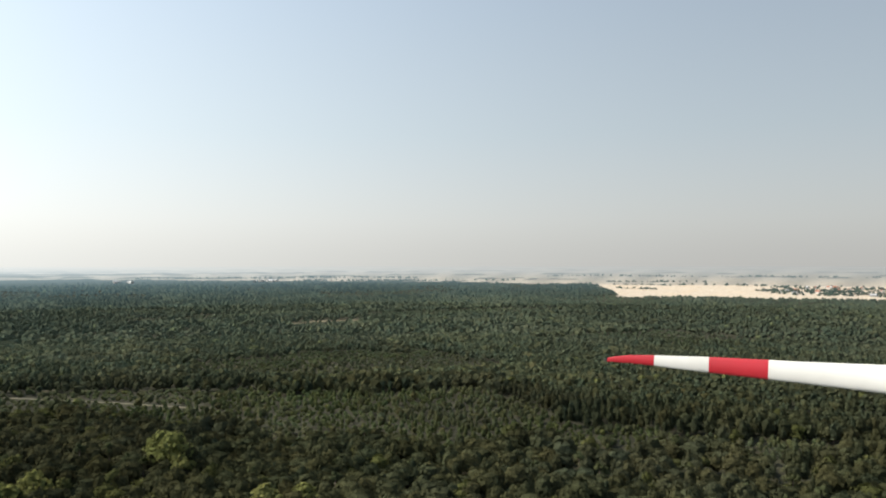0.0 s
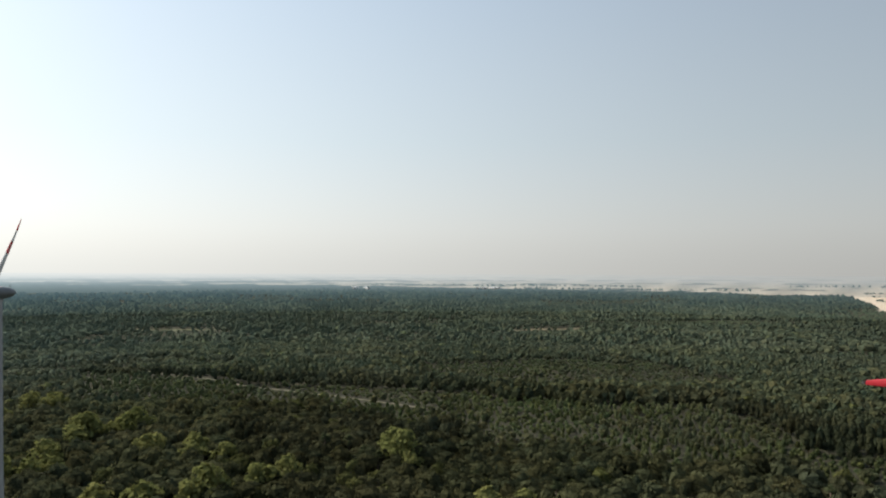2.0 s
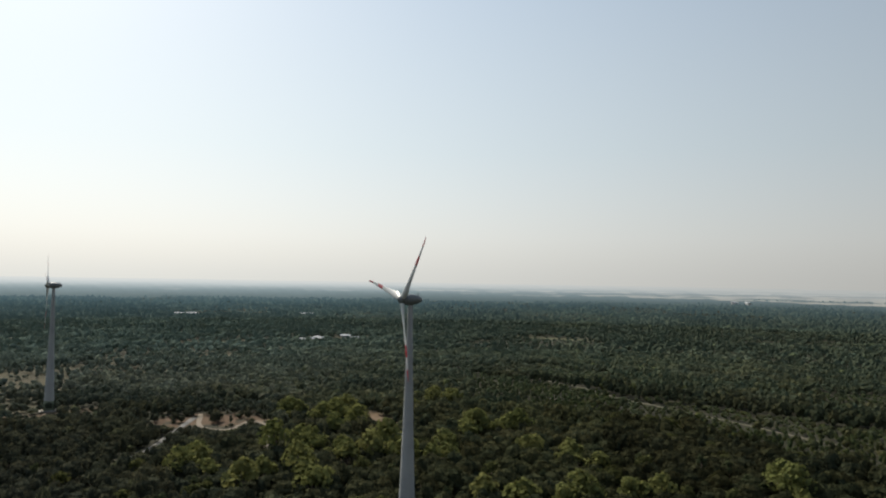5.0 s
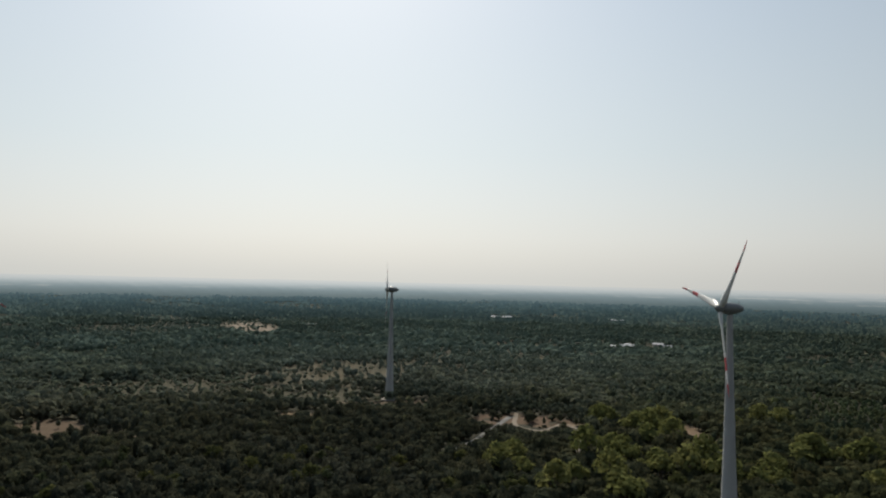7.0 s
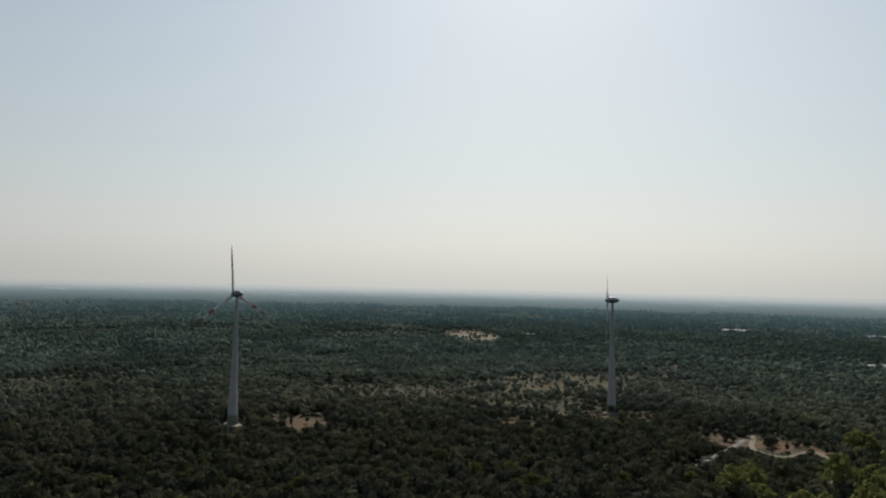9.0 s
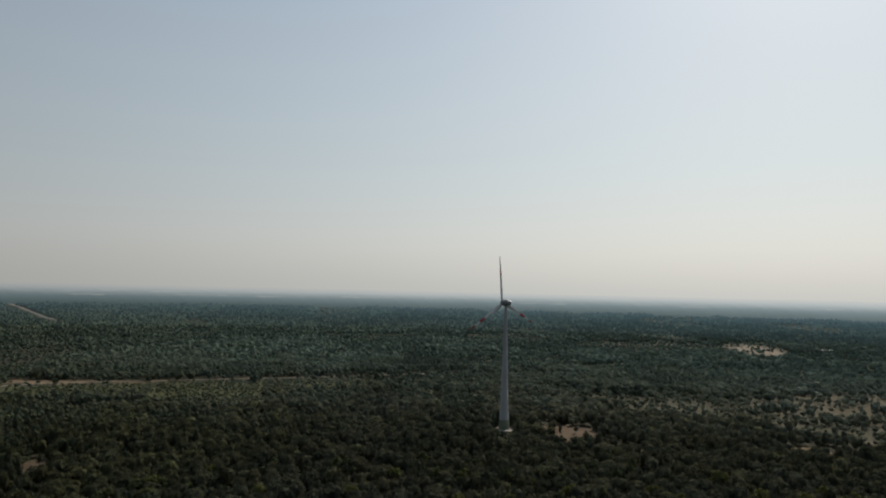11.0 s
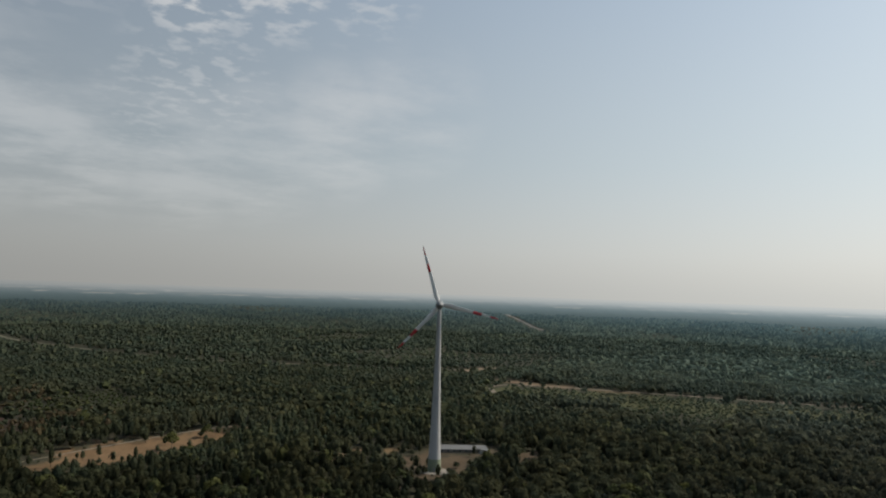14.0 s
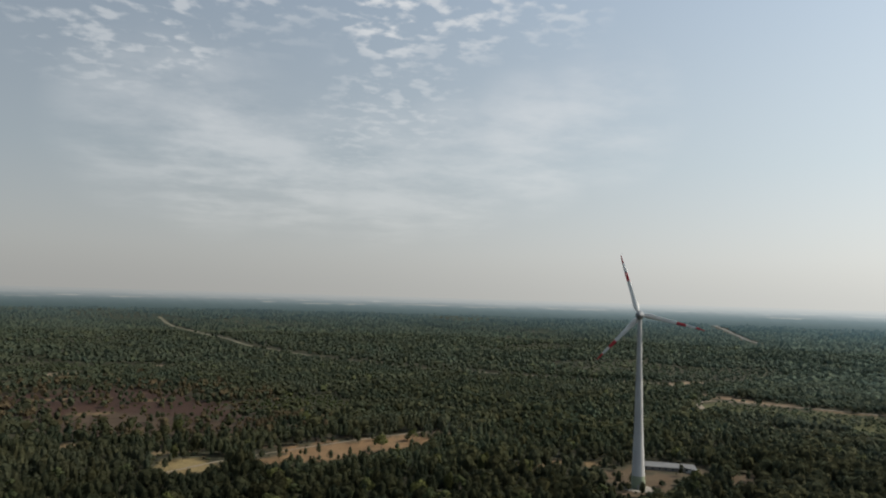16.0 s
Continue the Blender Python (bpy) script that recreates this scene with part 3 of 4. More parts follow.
def scatter(r0, r1, gap, seed, az0=-36.0, az1=200.0):
    """Places on a jittered grid inside a part of a ring."""
    g = np.random.default_rng(seed)
    n = int(2 * r1 / gap) + 2
    gx, gy = np.meshgrid((np.arange(n) - n / 2) * gap, (np.arange(n) - n / 2) * gap)
    gx = gx + (np.arange(n) % 2)[:, None] * gap / 2
    x, y = (gx + g.uniform(-0.42, 0.42, gx.shape) * gap).ravel(), (gy + g.uniform(-0.42, 0.42, gy.shape) * gap).ravel()
    az, r = polar(x, y)
    a = (az + 60) % 360 - 60
    keep = (r >= np.maximum(r0, np.interp(a, [-36, 20, 60, 120, 200], [300, 306, 330, 336, 345]))) & (r < r1) & (a > az0) & (a < az1)
    x, y, az, r, a = x[keep], y[keep], az[keep], r[keep], a[keep]
    _, share = clearing(x, y)
    share = share * np.where(swell(x, y, 48, 4.0) > 0.8, 0.55, 1.0)
    # trees before open ground and tracks are kept low, to clear the camera's view
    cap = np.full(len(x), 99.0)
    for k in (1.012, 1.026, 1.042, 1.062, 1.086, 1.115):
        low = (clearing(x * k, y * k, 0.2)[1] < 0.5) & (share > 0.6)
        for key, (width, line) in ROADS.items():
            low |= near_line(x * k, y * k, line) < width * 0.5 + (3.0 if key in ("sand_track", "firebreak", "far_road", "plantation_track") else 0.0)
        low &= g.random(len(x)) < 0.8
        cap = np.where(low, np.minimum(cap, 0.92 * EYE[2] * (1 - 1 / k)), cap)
    fields, _ = far_fields(az, r)
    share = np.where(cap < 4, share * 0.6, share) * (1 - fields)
    share = np.where(((a < 34) & (r < 455)) | ((a > 34) & (a < 66) & (r < 560)), share * 0.66, share)
    for width, line in ROADS.values():
        share = np.where(near_line(x, y, line) < width * 0.5 + 1.5, 0, share)
    keep = g.random(len(x)) < share
    return x[keep], y[keep], az[keep], r[keep], share[keep], cap[keep], g


def compartments(x, y, size, seed):
    """Two random values from 0 to 1 for each block of planted forest; the blocks have bent edges."""
    u = x * 0.82 + y * 0.57 + 0.22 * size * swell(x, y, size * 1.6, seed)
    v = -x * 0.57 + y * 0.82 + 0.22 * size * swell(x, y, size * 1.6, seed + 2)
    i, j = np.floor(u / size), np.floor(v / (0.62 * size))
    h = np.sin(i * 127.1 + j * 311.7 + seed * 17.3) * 43758.5453
    k = np.sin(i * 269.5 + j * 183.3 + seed * 9.1) * 24634.6345
    return h - np.floor(h), k - np.floor(k)


def stands(x, y, az, r, share, cap, g):
    """Kind, height, width and tint of the trees at each place."""
    a = (az + 60) % 360 - 60
    edge = np.interp(a, [-38, -32, -22, -9.8, -7, -3.5, 8.4, 20, 32, 45], [523, 523, 503, 521, 600, 659, 629, 690, 740, 900])
    front = np.interp(a, [-38, -32, -5, 8.4, 20, 28, 38, 45], [470, 478, 437, 452, 520, 600, 640, 700])
    edge, front = edge + 14 * swell(x, y, 60, 1.0), front + 30 * swell(x, y, 90, 6.0)
    mood = swell(x, y, 170, 1.0)
    age, kindred = compartments(x, y, 260.0, 1.0)
    old_front = (a < 34) & (r < front)
    strip = (a < 45) & (r >= front) & (r < edge)
    broad = np.clip(0.15 + 0.5 * mood + 0.5 * (kindred > 0.72), 0, 1)
    broad = np.where(old_front, 0.9, broad)
    broad = np.where(strip, 0.12, broad)
    broad = np.where((a < 34) & (r >= edge), np.where(kindred > 0.8, 0.5, 0.12), broad)
    broad = np.where((a > 34) & (a < 66) & (r < 620), 0.8, broad)
    broad = np.where((a > 66) & (a < 140) & (r < 620), 0.6, broad)
    broad = np.where(a > 140, np.where(mood > 0.45, 0.4, 0.1), broad)
    is_broad = g.random(len(x)) < broad
    plantation = spot(x, y, -660, -530, 250, 62, -47) > 0
    young = strip | plantation | ((age < 0.16) & (r > 700))
    tall = np.where(young, 6.0, 10.6) + 1.6 * swell(x, y, 420, 5.0) + 3.0 * (age - 0.5) + 1.0 * swell(x, y, 60, 8.0)
    tall = np.where(plantation, 4.0, np.where(is_broad, np.where(young, 6.5, 11.6) + 2.0 * mood, tall)) * np.where(r < 640, g.uniform(0.58, 1.24, len(x)), g.uniform(0.72, 1.16, len(x)))
    wide = np.where(is_broad, g.uniform(3.0, 6.6, len(x)), g.uniform(2.3, 3.9, len(x))) * np.where(young, 0.72, 1.0)
    wide = np.where(is_broad & (old_front | ((a > 34) & (a < 66) & (r < 560))), wide * 1.3, wide)
    sparse = share < 0.6
    tall, wide = np.where(sparse, tall * g.uniform(0.5, 1.0, len(x)), tall), np.where(sparse, wide * 0.85, wide)
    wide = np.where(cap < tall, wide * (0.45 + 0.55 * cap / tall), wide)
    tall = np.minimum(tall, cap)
    pine, fresh, oak = np.array((0.070, 0.089, 0.055)), np.array((0.082, 0.104, 0.044)), np.array((0.076, 0.085, 0.045))
    grey, olive = np.array((0.098, 0.104, 0.066)), np.array((0.098, 0.098, 0.050))
    tint = np.where(is_broad[:, None], oak, np.where(young[:, None], fresh, pine))
    tint = tint + (grey - tint) * (0.6 * np.clip(1.4 * swell(x, y, 310, 9.0), 0, 1))[:, None]
    tint = tint + (olive - tint) * (0.7 * np.clip(1.6 * swell(x, y, 120, 11.0) - 0.2, 0, 1) * is_broad)[:, None]
    tint = tint * (0.80 + 0.42 * kindred + 0.16 * swell(x, y, 75, 7.0))[:, None] * g.uniform(0.82, 1.18, (len(x), 1))
    tint = tint * (1 + np.array((0.16, 0.0, -0.15)) * (g.random((len(x), 1)) - 0.35) * 1.4)
    light = (g.random(len(x)) < 0.03) & is_broad
    tint = np.where(light[:, None], np.array((0.14, 0.15, 0.05)), tint)
    # dry, pale woodland round the brown meadow
    dry = np.clip(2.5 * spot(x, y, -960, 330, 420, 300, 60), 0, 1)
    tint = tint + (np.array((0.14, 0.138, 0.088)) * g.uniform(0.7, 1.2, (len(x), 1)) - tint) * (0.9 * dry)[:, None]
    old_edge = (a < 45) & (r >= edge) & (r < edge + 60)
    # shade painted into the tint: front stand, tall edge, dark pines on the heath's side
    painted_shade = old_front | old_edge | ((a > 148) & (r < 470 + 25 * swell(x, y, 80, 2.0)))
    tint = np.where(painted_shade[:, None], tint * 0.56, tint)
    # the nearest wood's shade and lack of haze, painted as a darker tint
    near_dim = np.interp(a, [8, 30, 140, 160], [0.0, 1.0, 1.0, 0.3]) * np.interp(r + 40 * swell(x, y, 130, 5.0), [540, 720], [1.0, 0.0])
    tint = tint * (1 - 0.42 * near_dim)[:, None] * np.array((0.95, 1.0, 1.05))
    # light painted into the tint: brighter round the sun's heading, darker away from it
    heading_light = np.interp(a + 4 * swell(x, y, 200, 3.0), [-30, -12, 2, 50, 65, 120, 140, 158, 178], [0.66, 0.78, 0.88, 0.95, 1.12, 1.08, 0.90, 0.70, 0.44])
    tint = tint * heading_light[:, None]
    # leaf colour greyed by heading, in place of haze
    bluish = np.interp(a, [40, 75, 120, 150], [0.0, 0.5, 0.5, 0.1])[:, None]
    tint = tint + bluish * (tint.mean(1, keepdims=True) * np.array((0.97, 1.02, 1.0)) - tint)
    # haze painted into the leaf colour: paler and blue-green farther out
    haze_tint = (np.interp(a, [-30, 25, 60, 125, 152], [0.30, 0.40, 0.7, 0.7, 0.28]) * np.interp(r + 60 * swell(x, y, 150, 6.0), [640, 1250], [0.0, 1.0]))[:, None]
    tint = tint + (np.array((0.080, 0.116, 0.104)) * (0.62 + 0.62 * tint.mean(1, keepdims=True) / 0.07) * np.interp(a, [-30, 40, 62, 125, 160], [0.95, 1.0, 1.3, 1.3, 1.0])[:, None] - tint) * haze_tint
    tall = np.where(old_edge, tall * 1.25, tall)
    brown = (spot(x, y, 125, -775, 190, 130, 129) > 0) & (g.random(len(x)) < 0.4)
    tint = np.where(brown[:, None], np.array((0.075, 0.056, 0.036)), tint)
    return is_broad, tall, wide, tint


def forest(name, places, templates, label, mat, lift=1.0, widen=1.0):
    x, y, az, r, share, cap, g = places
    is_broad, tall, wide, tint = stands(x, y, az, r, share, cap, g)
    base = height(x, y, r)
    vs, fs, cs, count = [], [], [], 0
    pick = g.integers(0, len(templates["pine"]), len(x))
    for kind, mask in (("pine", ~is_broad), ("broad", is_broad)):
        for t, (V, F, S) in enumerate(templates[kind]):
            sel = np.where(mask & (pick == t))[0]
            if not len(sel):
                continue
            turn = g.uniform(0, 6.283, len(sel))
            c, s = np.cos(turn)[:, None], np.sin(turn)[:, None]
            w = (wide[sel] * widen)[:, None]
            px = (V[:, 0] * c - V[:, 1] * s) * w + x[sel][:, None]
            py = (V[:, 0] * s + V[:, 1] * c) * w + y[sel][:, None]
            pz = V[:, 2] * (tall[sel] * lift)[:, None] + base[sel][:, None]
            vs.append(np.stack([px, py, pz], -1).reshape(-1, 3))
            fs.append((F[None] + (count + np.arange(len(sel)) * len(V))[:, None, None]).reshape(-1, 3))
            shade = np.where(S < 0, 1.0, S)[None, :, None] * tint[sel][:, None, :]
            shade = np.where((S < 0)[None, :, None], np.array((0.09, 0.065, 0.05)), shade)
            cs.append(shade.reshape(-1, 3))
            count += len(sel) * len(V)
    v, f, c = np.concatenate(vs).astype(np.float32), np.concatenate(fs).astype(np.int32), np.concatenate(cs)
    me = bpy.data.meshes.new(name)
    me.vertices.add(len(v))
    me.vertices.foreach_set("co", v.ravel())
    me.loops.add(f.size)
    me.loops.foreach_set("vertex_index", f.ravel())
    me.polygons.add(len(f))
    me.polygons.foreach_set("loop_start", np.arange(0, f.size, 3, dtype=np.int32))
    me.update(calc_edges=True)
    at = me.color_attributes.new("tint", "FLOAT_COLOR", "POINT")
    at.data.foreach_set("color", np.concatenate([c, np.ones((len(c), 1))], 1).astype(np.float32).ravel())
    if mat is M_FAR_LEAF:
        at = me.attributes.new("haze_mix", "FLOAT", "POINT")
        at.data.foreach_set("value", haze_share(np.hypot(v[:, 0], v[:, 1])).astype(np.float32))
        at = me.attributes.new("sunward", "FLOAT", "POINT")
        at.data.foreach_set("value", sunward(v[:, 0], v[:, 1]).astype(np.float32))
    me.materials.append(mat)
    return tagged(new(name, me), label, "forest", kind="stuff")


rng = random.Random(7)
FIRST_T = {k: [crown_template(k, 74 if k == "pine" else 96, rng, 5, fine=0.66) for _ in range(6)] for k in ("pine", "broad")}
NEAR_T = {k: [crown_template(k, 30 if k == "pine" else 38, rng, 4, fine=0.92) for _ in range(5)] for k in ("pine", "broad")}
MID_T = {k: [crown_template(k, 6, rng, 3, False) for _ in range(6)] for k in ("pine", "broad")}


def clump_template(rng):
    V, F = [], []
    top = (rng.uniform(-.3, .3), rng.uniform(-.3, .3), 1.0)
    ring = [(math.cos(2 * math.pi * k / 5) * rng.uniform(.8, 1.2), math.sin(2 * math.pi * k / 5) * rng.uniform(.8, 1.2), rng.uniform(0.1, 0.5)) for k in range(5)]
    for k in range(5):
        n = len(V)
        V.extend((ring[k], ring[(k + 1) % 5], top))
        F.append((n, n + 1, n + 2))
    return np.array(V), np.array(F), np.array([rng.uniform(0.9, 1.1)] * len(V))


DIST_T = {k: [crown_template(k, 2, rng, 3, False, 2) for _ in range(6)] for k in ("pine", "broad")}
FAR_T = {k: [clump_template(rng) for _ in range(6)] for k in ("pine", "broad")}


def tube(bm, a, b, ra, rb, n=7):
    """A tapered limb from a to b."""
    a, b = Vector(a), Vector(b)
    q = (b - a).to_track_quat("Z", "Y")
    lo = [bm.verts.new(a + q @ Vector((ra * math.cos(6.2832 * k / n), ra * math.sin(6.2832 * k / n), 0))) for k in range(n)]
    hi = [bm.verts.new(b + q @ Vector((rb * math.cos(6.2832 * k / n), rb * math.sin(6.2832 * k / n), 0))) for k in range(n)]
    for k in range(n):
        bm.faces.new((lo[k], lo[(k + 1) % n], hi[(k + 1) % n], hi[k]))
    bm.faces.new(hi)


def leaf_crown(lumps, per, rng, size):
    """A crown of many small leaf sprays round the given lumps (x, y, z, radius)."""
    V, F = [], []
    for cx, cy, cz, cr in lumps:
        for k in range(per):
            u, a = rng.uniform(-0.55, 1), rng.uniform(0, 6.2832)
            w = math.sqrt(1 - u * u)
            d = Vector((w * math.cos(a), w * math.sin(a), u))
            c = Vector((cx, cy, cz)) + Vector((d.x, d.y, d.z * 0.8)) * cr * rng.uniform(0.7, 1.08)
            n = (d + Vector((rng.uniform(-.5, .5), rng.uniform(-.5, .5), rng.uniform(-.1, .7)))).normalized()
            t1 = n.orthogonal().normalized()
            t2 = n.cross(t1)
            turn, s = rng.uniform(0, 6.28), size * rng.uniform(0.6, 1.25)
            i = len(V)
            for q, f in ((0, 1.0), (1.6, 0.8), (3.1, 1.05), (4.7, 0.75)):
                V.append(c + s * f * (t1 * math.cos(turn + q) + t2 * math.sin(turn + q)) + n * rng.uniform(-.12, .12) * s)
            F.extend(((i, i + 1, i + 2), (i, i + 2, i + 3)))
    return V, F


def tree(kind, rng, tall, wide, leaf, leaves):
    """One tree: trunk, limbs and a crown of leaf sprays."""
    root = new("broadleaf_tree" if kind == "broad" else "pine_tree")
    bm = bmesh.new()
    lean = (rng.uniform(-.4, .4), rng.uniform(-.4, .4))
    fork = tall * (0.36 if kind == "broad" else 0.62)
    r0 = 0.028 * tall
    tube(bm, (0, 0, -0.3), (lean[0] * 0.2, lean[1] * 0.2, 0.5), r0 * 1.6, r0 * 1.1, 9)
    tube(bm, (lean[0] * 0.2, lean[1] * 0.2, 0.45), (*lean, fork), r0 * 1.1, r0 * 0.7, 9)
    tube(bm, (*lean, fork - 0.05), (lean[0] * 1.6, lean[1] * 1.6, tall * 0.88), r0 * 0.7, r0 * 0.2, 8)
    part("trunk", bm, M_BARK, root, "", True)
    lumps = []
    limbs = 5 if kind == "broad" else 4
    for k in range(limbs):
        a = 6.2832 * k / limbs + rng.uniform(-.4, .4)
        z0 = fork + (tall - fork) * (0.0 if kind == "broad" else 0.12) * k
        z1 = tall * (rng.uniform(0.5, 0.72) if kind == "broad" else rng.uniform(0.62, 0.8))
        reach = wide * rng.uniform(0.5, 0.72)
        tip = (lean[0] + reach * math.cos(a), lean[1] + reach * math.sin(a), z1)
        bm = bmesh.new()
        mid = (lean[0] + reach * 0.5 * math.cos(a + .2), lean[1] + reach * 0.5 * math.sin(a + .2), z0 + (z1 - z0) * 0.62)
        tube(bm, (*lean, z0 - 0.2), mid, r0 * 0.45, r0 * 0.3, 6)
        tube(bm, mid, tip, r0 * 0.3, r0 * 0.1, 6)
        part("limb", bm, M_BARK, root, "", True)
        lumps.append((*tip, wide * rng.uniform(0.34, 0.48)))
    for k in range(5 if kind == "broad" else 4):
        a, f = rng.uniform(0, 6.28), rng.uniform(0.05, 0.55)
        z = tall * (rng.uniform(0.66, 0.86) if kind == "broad" else rng.uniform(0.6, 0.92))
        lumps.append((lean[0] + wide * f * math.cos(a), lean[1] + wide * f * math.sin(a), z, wide * rng.uniform(0.32, 0.46)))
    lumps.append((lean[0], lean[1], tall * 0.84, wide * 0.42))
    V, F = leaf_crown(lumps, 26 if kind == "broad" else 20, rng, leaf * 1.08)
    mesh_object("crown", V, F, [leaves], False, root)
    return root


rng_tree = random.Random(21)
M_OAK = tree_leaf_material("oak_leaves", (0.075, 0.085, 0.036), (0.11, 0.115, 0.042))
OAKS = [tree("broad", rng_tree, h, w, 0.95, M_OAK) for h, w in ((13, 6.6), (14.5, 7.2), (12, 5.8))]
BROADS = [tree("broad", rng_tree, h, w, 0.95, M_BROAD) for h, w in ((14, 7.0), (12.5, 6.4), (15.5, 7.6), (11, 5.6))]
DARKS = [tree("pine", rng_tree, h, w, 0.75, M_DARK) for h, w in ((14.5, 3.6), (13, 4.2), (16, 3.4))]
used = set()


def plant(kinds, k, x, y, scale, label, category, group):
    """The first use of a kind takes its place itself; later ones are copies."""
    src = kinds[k]
    m = pose(x, y, float(height(np.array(x), np.array(y), np.array(math.hypot(x, y)))), 0, 0, rng_tree.uniform(0, 360)) @ Matrix.Diagonal((scale, scale, scale * rng_tree.uniform(0.88, 1.1), 1))
    if src in used:
        ob = copy_thing(src, m)
        ob.matrix_basis = m
    else:
        used.add(src)
        src.matrix_basis = m
        ob = src
    return tagged(ob, label, category, group)


# bright round crowns on and about the knoll by the nearest standing turbine
BRIGHT = [(-511, 303), (-493, 333), (-427, 189), (-398, 165), (-375, 263), (-404, 257), (-362, 274), (-485, 440), (-372, 377), (-357, 402), (-300, 352), (-254, 266),
          (-218, 300), (-346, 176), (-163, 408), (-323, 206), (-256, 367), (-470, 321), (-152, 394), (-66, 338), (-197, 341), (-440, 300), (-335, 300)]
bright_places = []
for bx, by in BRIGHT:
    bright_places.append((bx, by))
    for _ in range(1 if bx > -260 or by < 200 else 3):
        bright_places.append((bx + rng_tree.gauss(0, 11), by + rng_tree.gauss(0, 11)))
for i, (bx, by) in enumerate(bright_places):
    plant(BROADS, i % 4, bx, by, rng_tree.uniform(1.0, 1.7), "round yellow-green broadleaf tree standing above darker forest", "tree", "bright broadleaf trees")

plant(OAKS, 0, -108, -529, 0.95, "lone round broadleaf tree on a dry meadow", "tree", "single forest trees")
plant(OAKS, 1, -140, -560, 0.7, "lone round broadleaf tree on a dry meadow", "tree", "single forest trees")

# the nearest of the forest's trees stand singly
NEAR = scatter(290, 640, 6.2, 11)
g_pick = np.random.default_rng(5)
lone = (NEAR[3] > 345) & (NEAR[3] < 470) & (NEAR[5] > 20) & (g_pick.random(len(NEAR[0])) < 0.045)
for bx, by in bright_places:
    NEAR[4][np.hypot(NEAR[0] - bx, NEAR[1] - by) < 6.5] = 0
for i in np.where(lone & (NEAR[4] > 0))[0]:
    dark = rng_tree.random() < 0.62
    plant(DARKS if dark else OAKS, rng_tree.randrange(3), float(NEAR[0][i]), float(NEAR[1][i]), rng_tree.uniform(0.75, 1.0),
          "dark green pine with a rounded crown" if dark else "green broadleaf tree with an uneven crown", "tree", "single forest trees")
keep = (~lone) & (NEAR[4] > 0)
first = keep & (NEAR[3] < 460)
keep &= NEAR[3] >= 460
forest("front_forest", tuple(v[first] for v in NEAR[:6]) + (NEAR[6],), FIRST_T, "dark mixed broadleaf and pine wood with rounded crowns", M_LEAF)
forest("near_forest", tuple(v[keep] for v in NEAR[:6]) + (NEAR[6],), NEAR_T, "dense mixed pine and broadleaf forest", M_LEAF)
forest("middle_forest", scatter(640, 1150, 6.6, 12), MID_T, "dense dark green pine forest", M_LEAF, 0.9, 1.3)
forest("distant_forest", scatter(1150, 2000, 11.4, 14), DIST_T, "distant pine forest tinted blue-green as by haze", M_LEAF, 1.0, 1.9)
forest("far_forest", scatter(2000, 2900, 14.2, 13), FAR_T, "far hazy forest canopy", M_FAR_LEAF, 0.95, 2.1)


# ---------------------------------------------------------------- buildings
def box(bm, x0, x1, y0, y1, z0, z1):
    bmesh.ops.create_cube(bm, size=1, matrix=Matrix.Translation(((x0 + x1) / 2, (y0 + y1) / 2, (z0 + z1) / 2)) @ Matrix.Diagonal((x1 - x0, y1 - y0, z1 - z0, 1)))


def house(x, y, turn, length, depth, eaves, ridge, roof_mat, label, flat=False, windows=4, wall=M_WALL):
    root = new("building")
    z = float(height(np.array(x), np.array(y), np.array(math.hypot(x, y))))
    root.matrix_world = pose(x, y, z, 0, 0, turn)
    tagged(root, label, "building", "buildings in the forest")
    l, d = length / 2, depth / 2
    bm = bmesh.new()
    box(bm, -l, l, -d, d, -0.5, eaves)
    if not flat:
        for sx in (-l, l):
            a, b, c = (bm.verts.new(p) for p in ((sx, -d, eaves), (sx, d, eaves), (sx, 0, ridge)))
            bm.faces.new((a, b, c))
    part("wall", bm, wall, root)
    bm = bmesh.new()
    if flat:
        box(bm, -l - 0.5, l + 0.5, -d - 0.5, d + 0.5, eaves + 0.01, eaves + 0.45)
        bmesh.ops.bevel(bm, geom=bm.edges[:], offset=0.08, segments=1, affect="EDGES")
    else:
        slope = (ridge - eaves) / d
        rows = []
        for yy, zz in ((-d - 0.6, eaves - 0.6 * slope), (0, ridge), (d + 0.6, eaves - 0.6 * slope)):
            rows.append([bm.verts.new((sx, yy, zz + t)) for t in (0.05, 0.35) for sx in (-l - 0.4, l + 0.4)])
        for a, b in zip(rows, rows[1:]):
            for q in ((0, 1, 1, 0), (2, 3, 3, 2), (0, 2, 2, 0), (1, 3, 3, 1)):
                bm.faces.new((a[q[0]], a[q[1]], b[q[2]], b[q[3]]))
        for a in (rows[0], rows[-1]):
            bm.faces.new((a[0], a[1], a[3], a[2]))
        bmesh.ops.recalc_face_normals(bm, faces=bm.faces)
    part("roof", bm, roof_mat, root)
    for side in (-1, 1):
        for k in range(windows):
            wx = -l + length * (k + 0.5) / windows
            bm = bmesh.new()
            box(bm, wx - 0.7, wx + 0.7, side * d - 0.05, side * d + 0.05, eaves * 0.4, eaves * 0.8)
            part("window", bm, M_GLASS, root)
    bm = bmesh.new()
    box(bm, l - 0.05, l + 0.06, -0.6, 0.6, -0.1, 2.1)
    part("door", bm, M_BLACK, root)
    return root


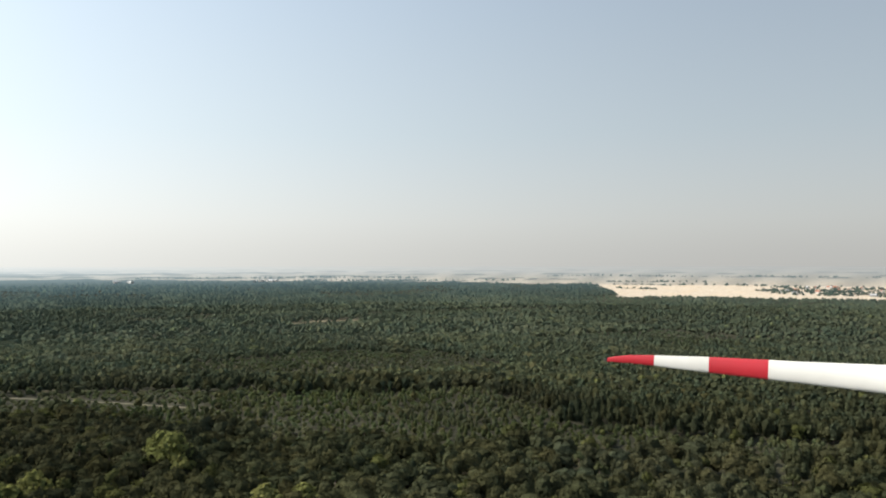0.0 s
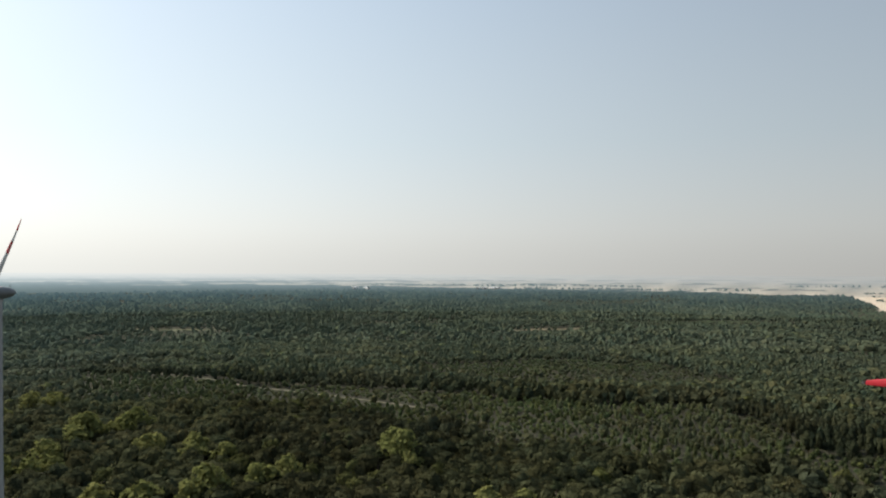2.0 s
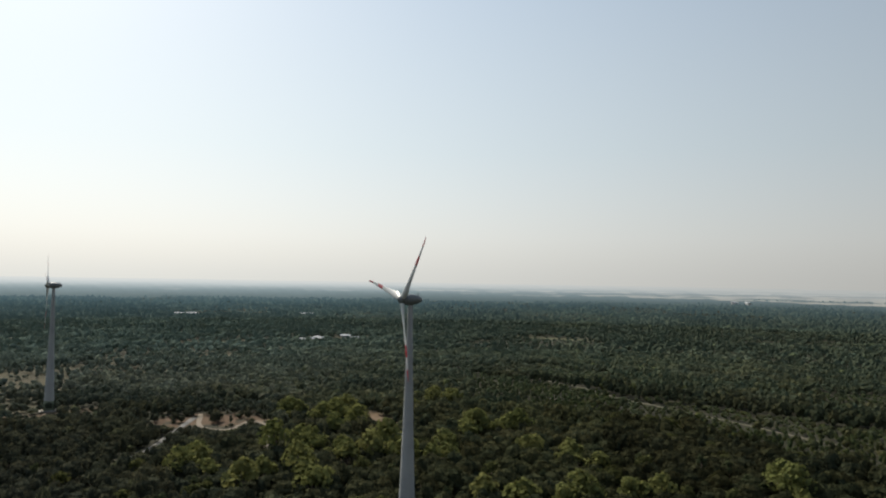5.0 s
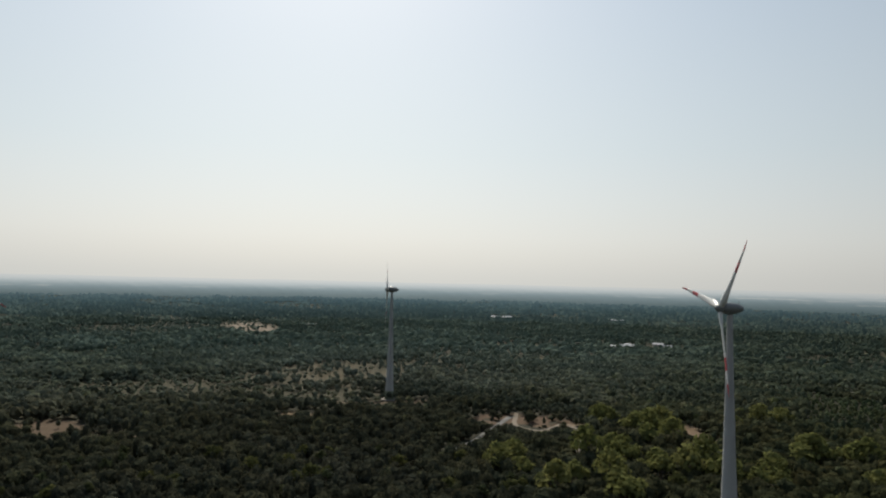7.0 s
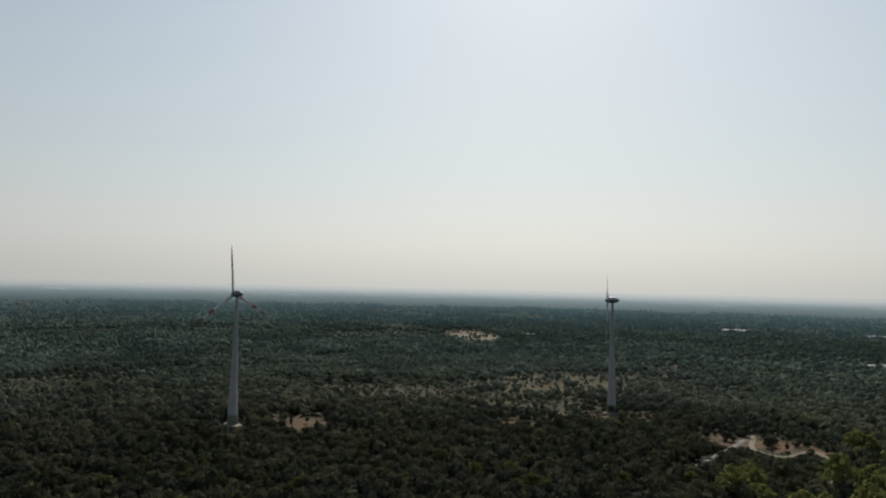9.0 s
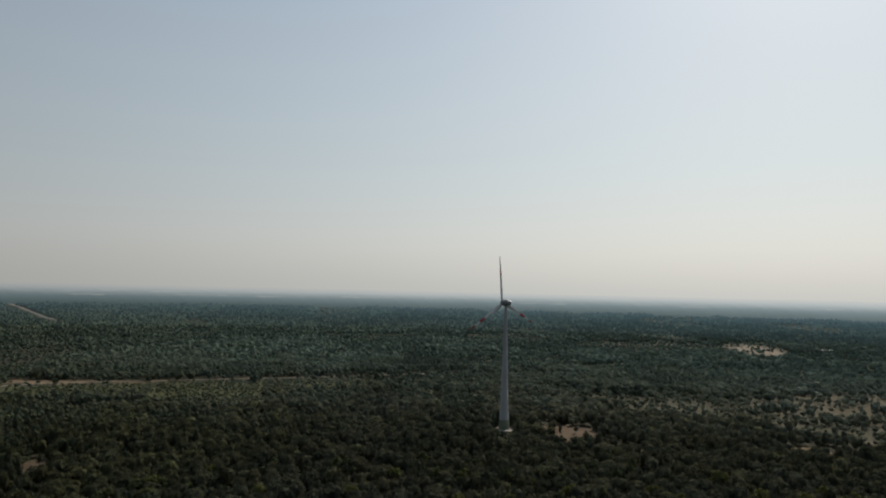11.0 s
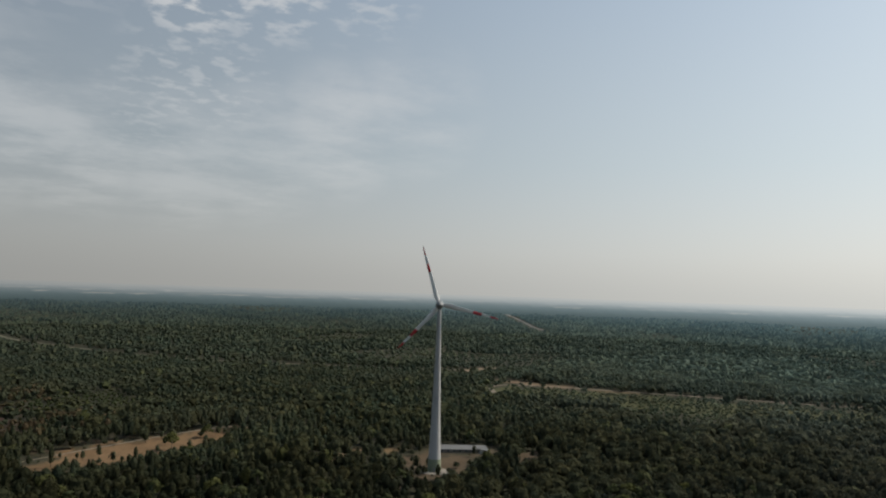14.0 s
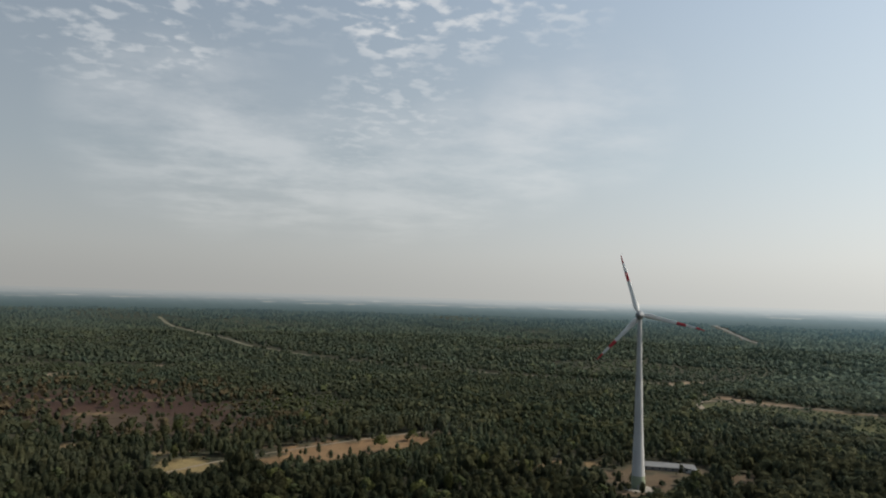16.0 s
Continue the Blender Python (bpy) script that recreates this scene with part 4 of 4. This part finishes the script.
house(-299, -444, -28, 36, 15, 2.2, 2.2, M_ROOF, "long low hall with a flat grey roof by a clearing", True, 8, M_SHED)
for x, y, turn, length, depth in ((-1150, 702, 20, 16, 9), (-1146, 735, 70, 34, 11), (-1168, 748, 15, 14, 9), (-1170, 815, 40, 20, 10), (-1120, 800, 75, 16, 9)):
    house(x, y, turn, length, depth, 4.5, 7.0, M_PALE, "white farm building with a pale sheet roof")
house(-2075, 866, 68, 70, 16, 6, 9, M_PALE, "long white farm shed far off in the forest", windows=8)
house(-1543, 834, 60, 32, 12, 5, 8, M_PALE, "white shed among far trees")
house(-1930, 1190, 60, 46, 14, 5, 8, M_PALE, "white shed among far trees")
house(-1720, 220, 75, 34, 12, 5, 8, M_WALL, "pale building beside a sandy clearing")
rng_v = random.Random(3)
for i in range(22):
    a, r = rng_v.uniform(-34, -25.5), rng_v.uniform(2560, 2820)
    vx, vy = plan(np.array(a), np.array(r))
    house(float(vx), float(vy), rng_v.uniform(0, 180), rng_v.uniform(14, 24), rng_v.uniform(9, 12), 5.5, 10, rng_v.choice([M_TILE, M_TILE, M_ROOF, M_PALE]),
          "village house with a gabled roof at the field's edge", windows=3)
for a, r, n in ((14.2, 3010, 6), (23.9, 3000, 3)):
    for k in range(n):
        vx, vy = plan(np.array(a + rng_v.uniform(-1.4, 1.4)), np.array(r + rng_v.uniform(-25, 40)))
        far_shed = house(float(vx), float(vy), rng_v.uniform(0, 180), rng_v.uniform(16, 34), 12, 6, 9, M_PALE, "white building at the edge of far woods", windows=4)
        far_shed.location.z += 4.0
for x, y, turn, roof in ((-320, -361, 30, M_PALE), (-306, -307, 70, M_PALE), (-308, -430, 110, M_ROOF), (-345, -398, 20, M_PALE)):
    house(x, y, turn, 8.5, 3.4, 2.8, 2.8, roof, "small pale flat-roofed cabin among the trees", True, 2)


# trees dotted along field edges and between the village houses
def dotted(name, label):
    g = np.random.default_rng(9)
    A, R_ = [], []
    for a0, a1, r0, r1, n in ((-27, -13.5, 2860, 2900, 60), (-33, -25, 2540, 2850, 230), (-22, -13, 3010, 3020, 46), (-31, -24, 2680, 2700, 90), (-17, -13.6, 2700, 2760, 26),
                              (-6, 12, 3050, 3060, 90), (2, 24, 3200, 3230, 120), (-33, -8, 3300, 3320, 120), (10, 30, 2960, 2990, 90)):
        t = g.random(n)
        A.append(a0 + (a1 - a0) * t)
        R_.append(r0 + (r1 - r0) * (g.random(n) if n > 200 else t) + g.normal(0, 4, n))
    A, R_ = np.concatenate(A), np.concatenate(R_)
    x, y = plan(A, R_)
    ob = forest(name, (x, y, A % 360, R_, np.ones(len(A)), np.full(len(A), 99.0), g), FAR_T, label, M_FAR_LEAF, 0.9, 1.7)
    return ob


dotted("field_trees", "dark trees dotted along field edges and gardens")
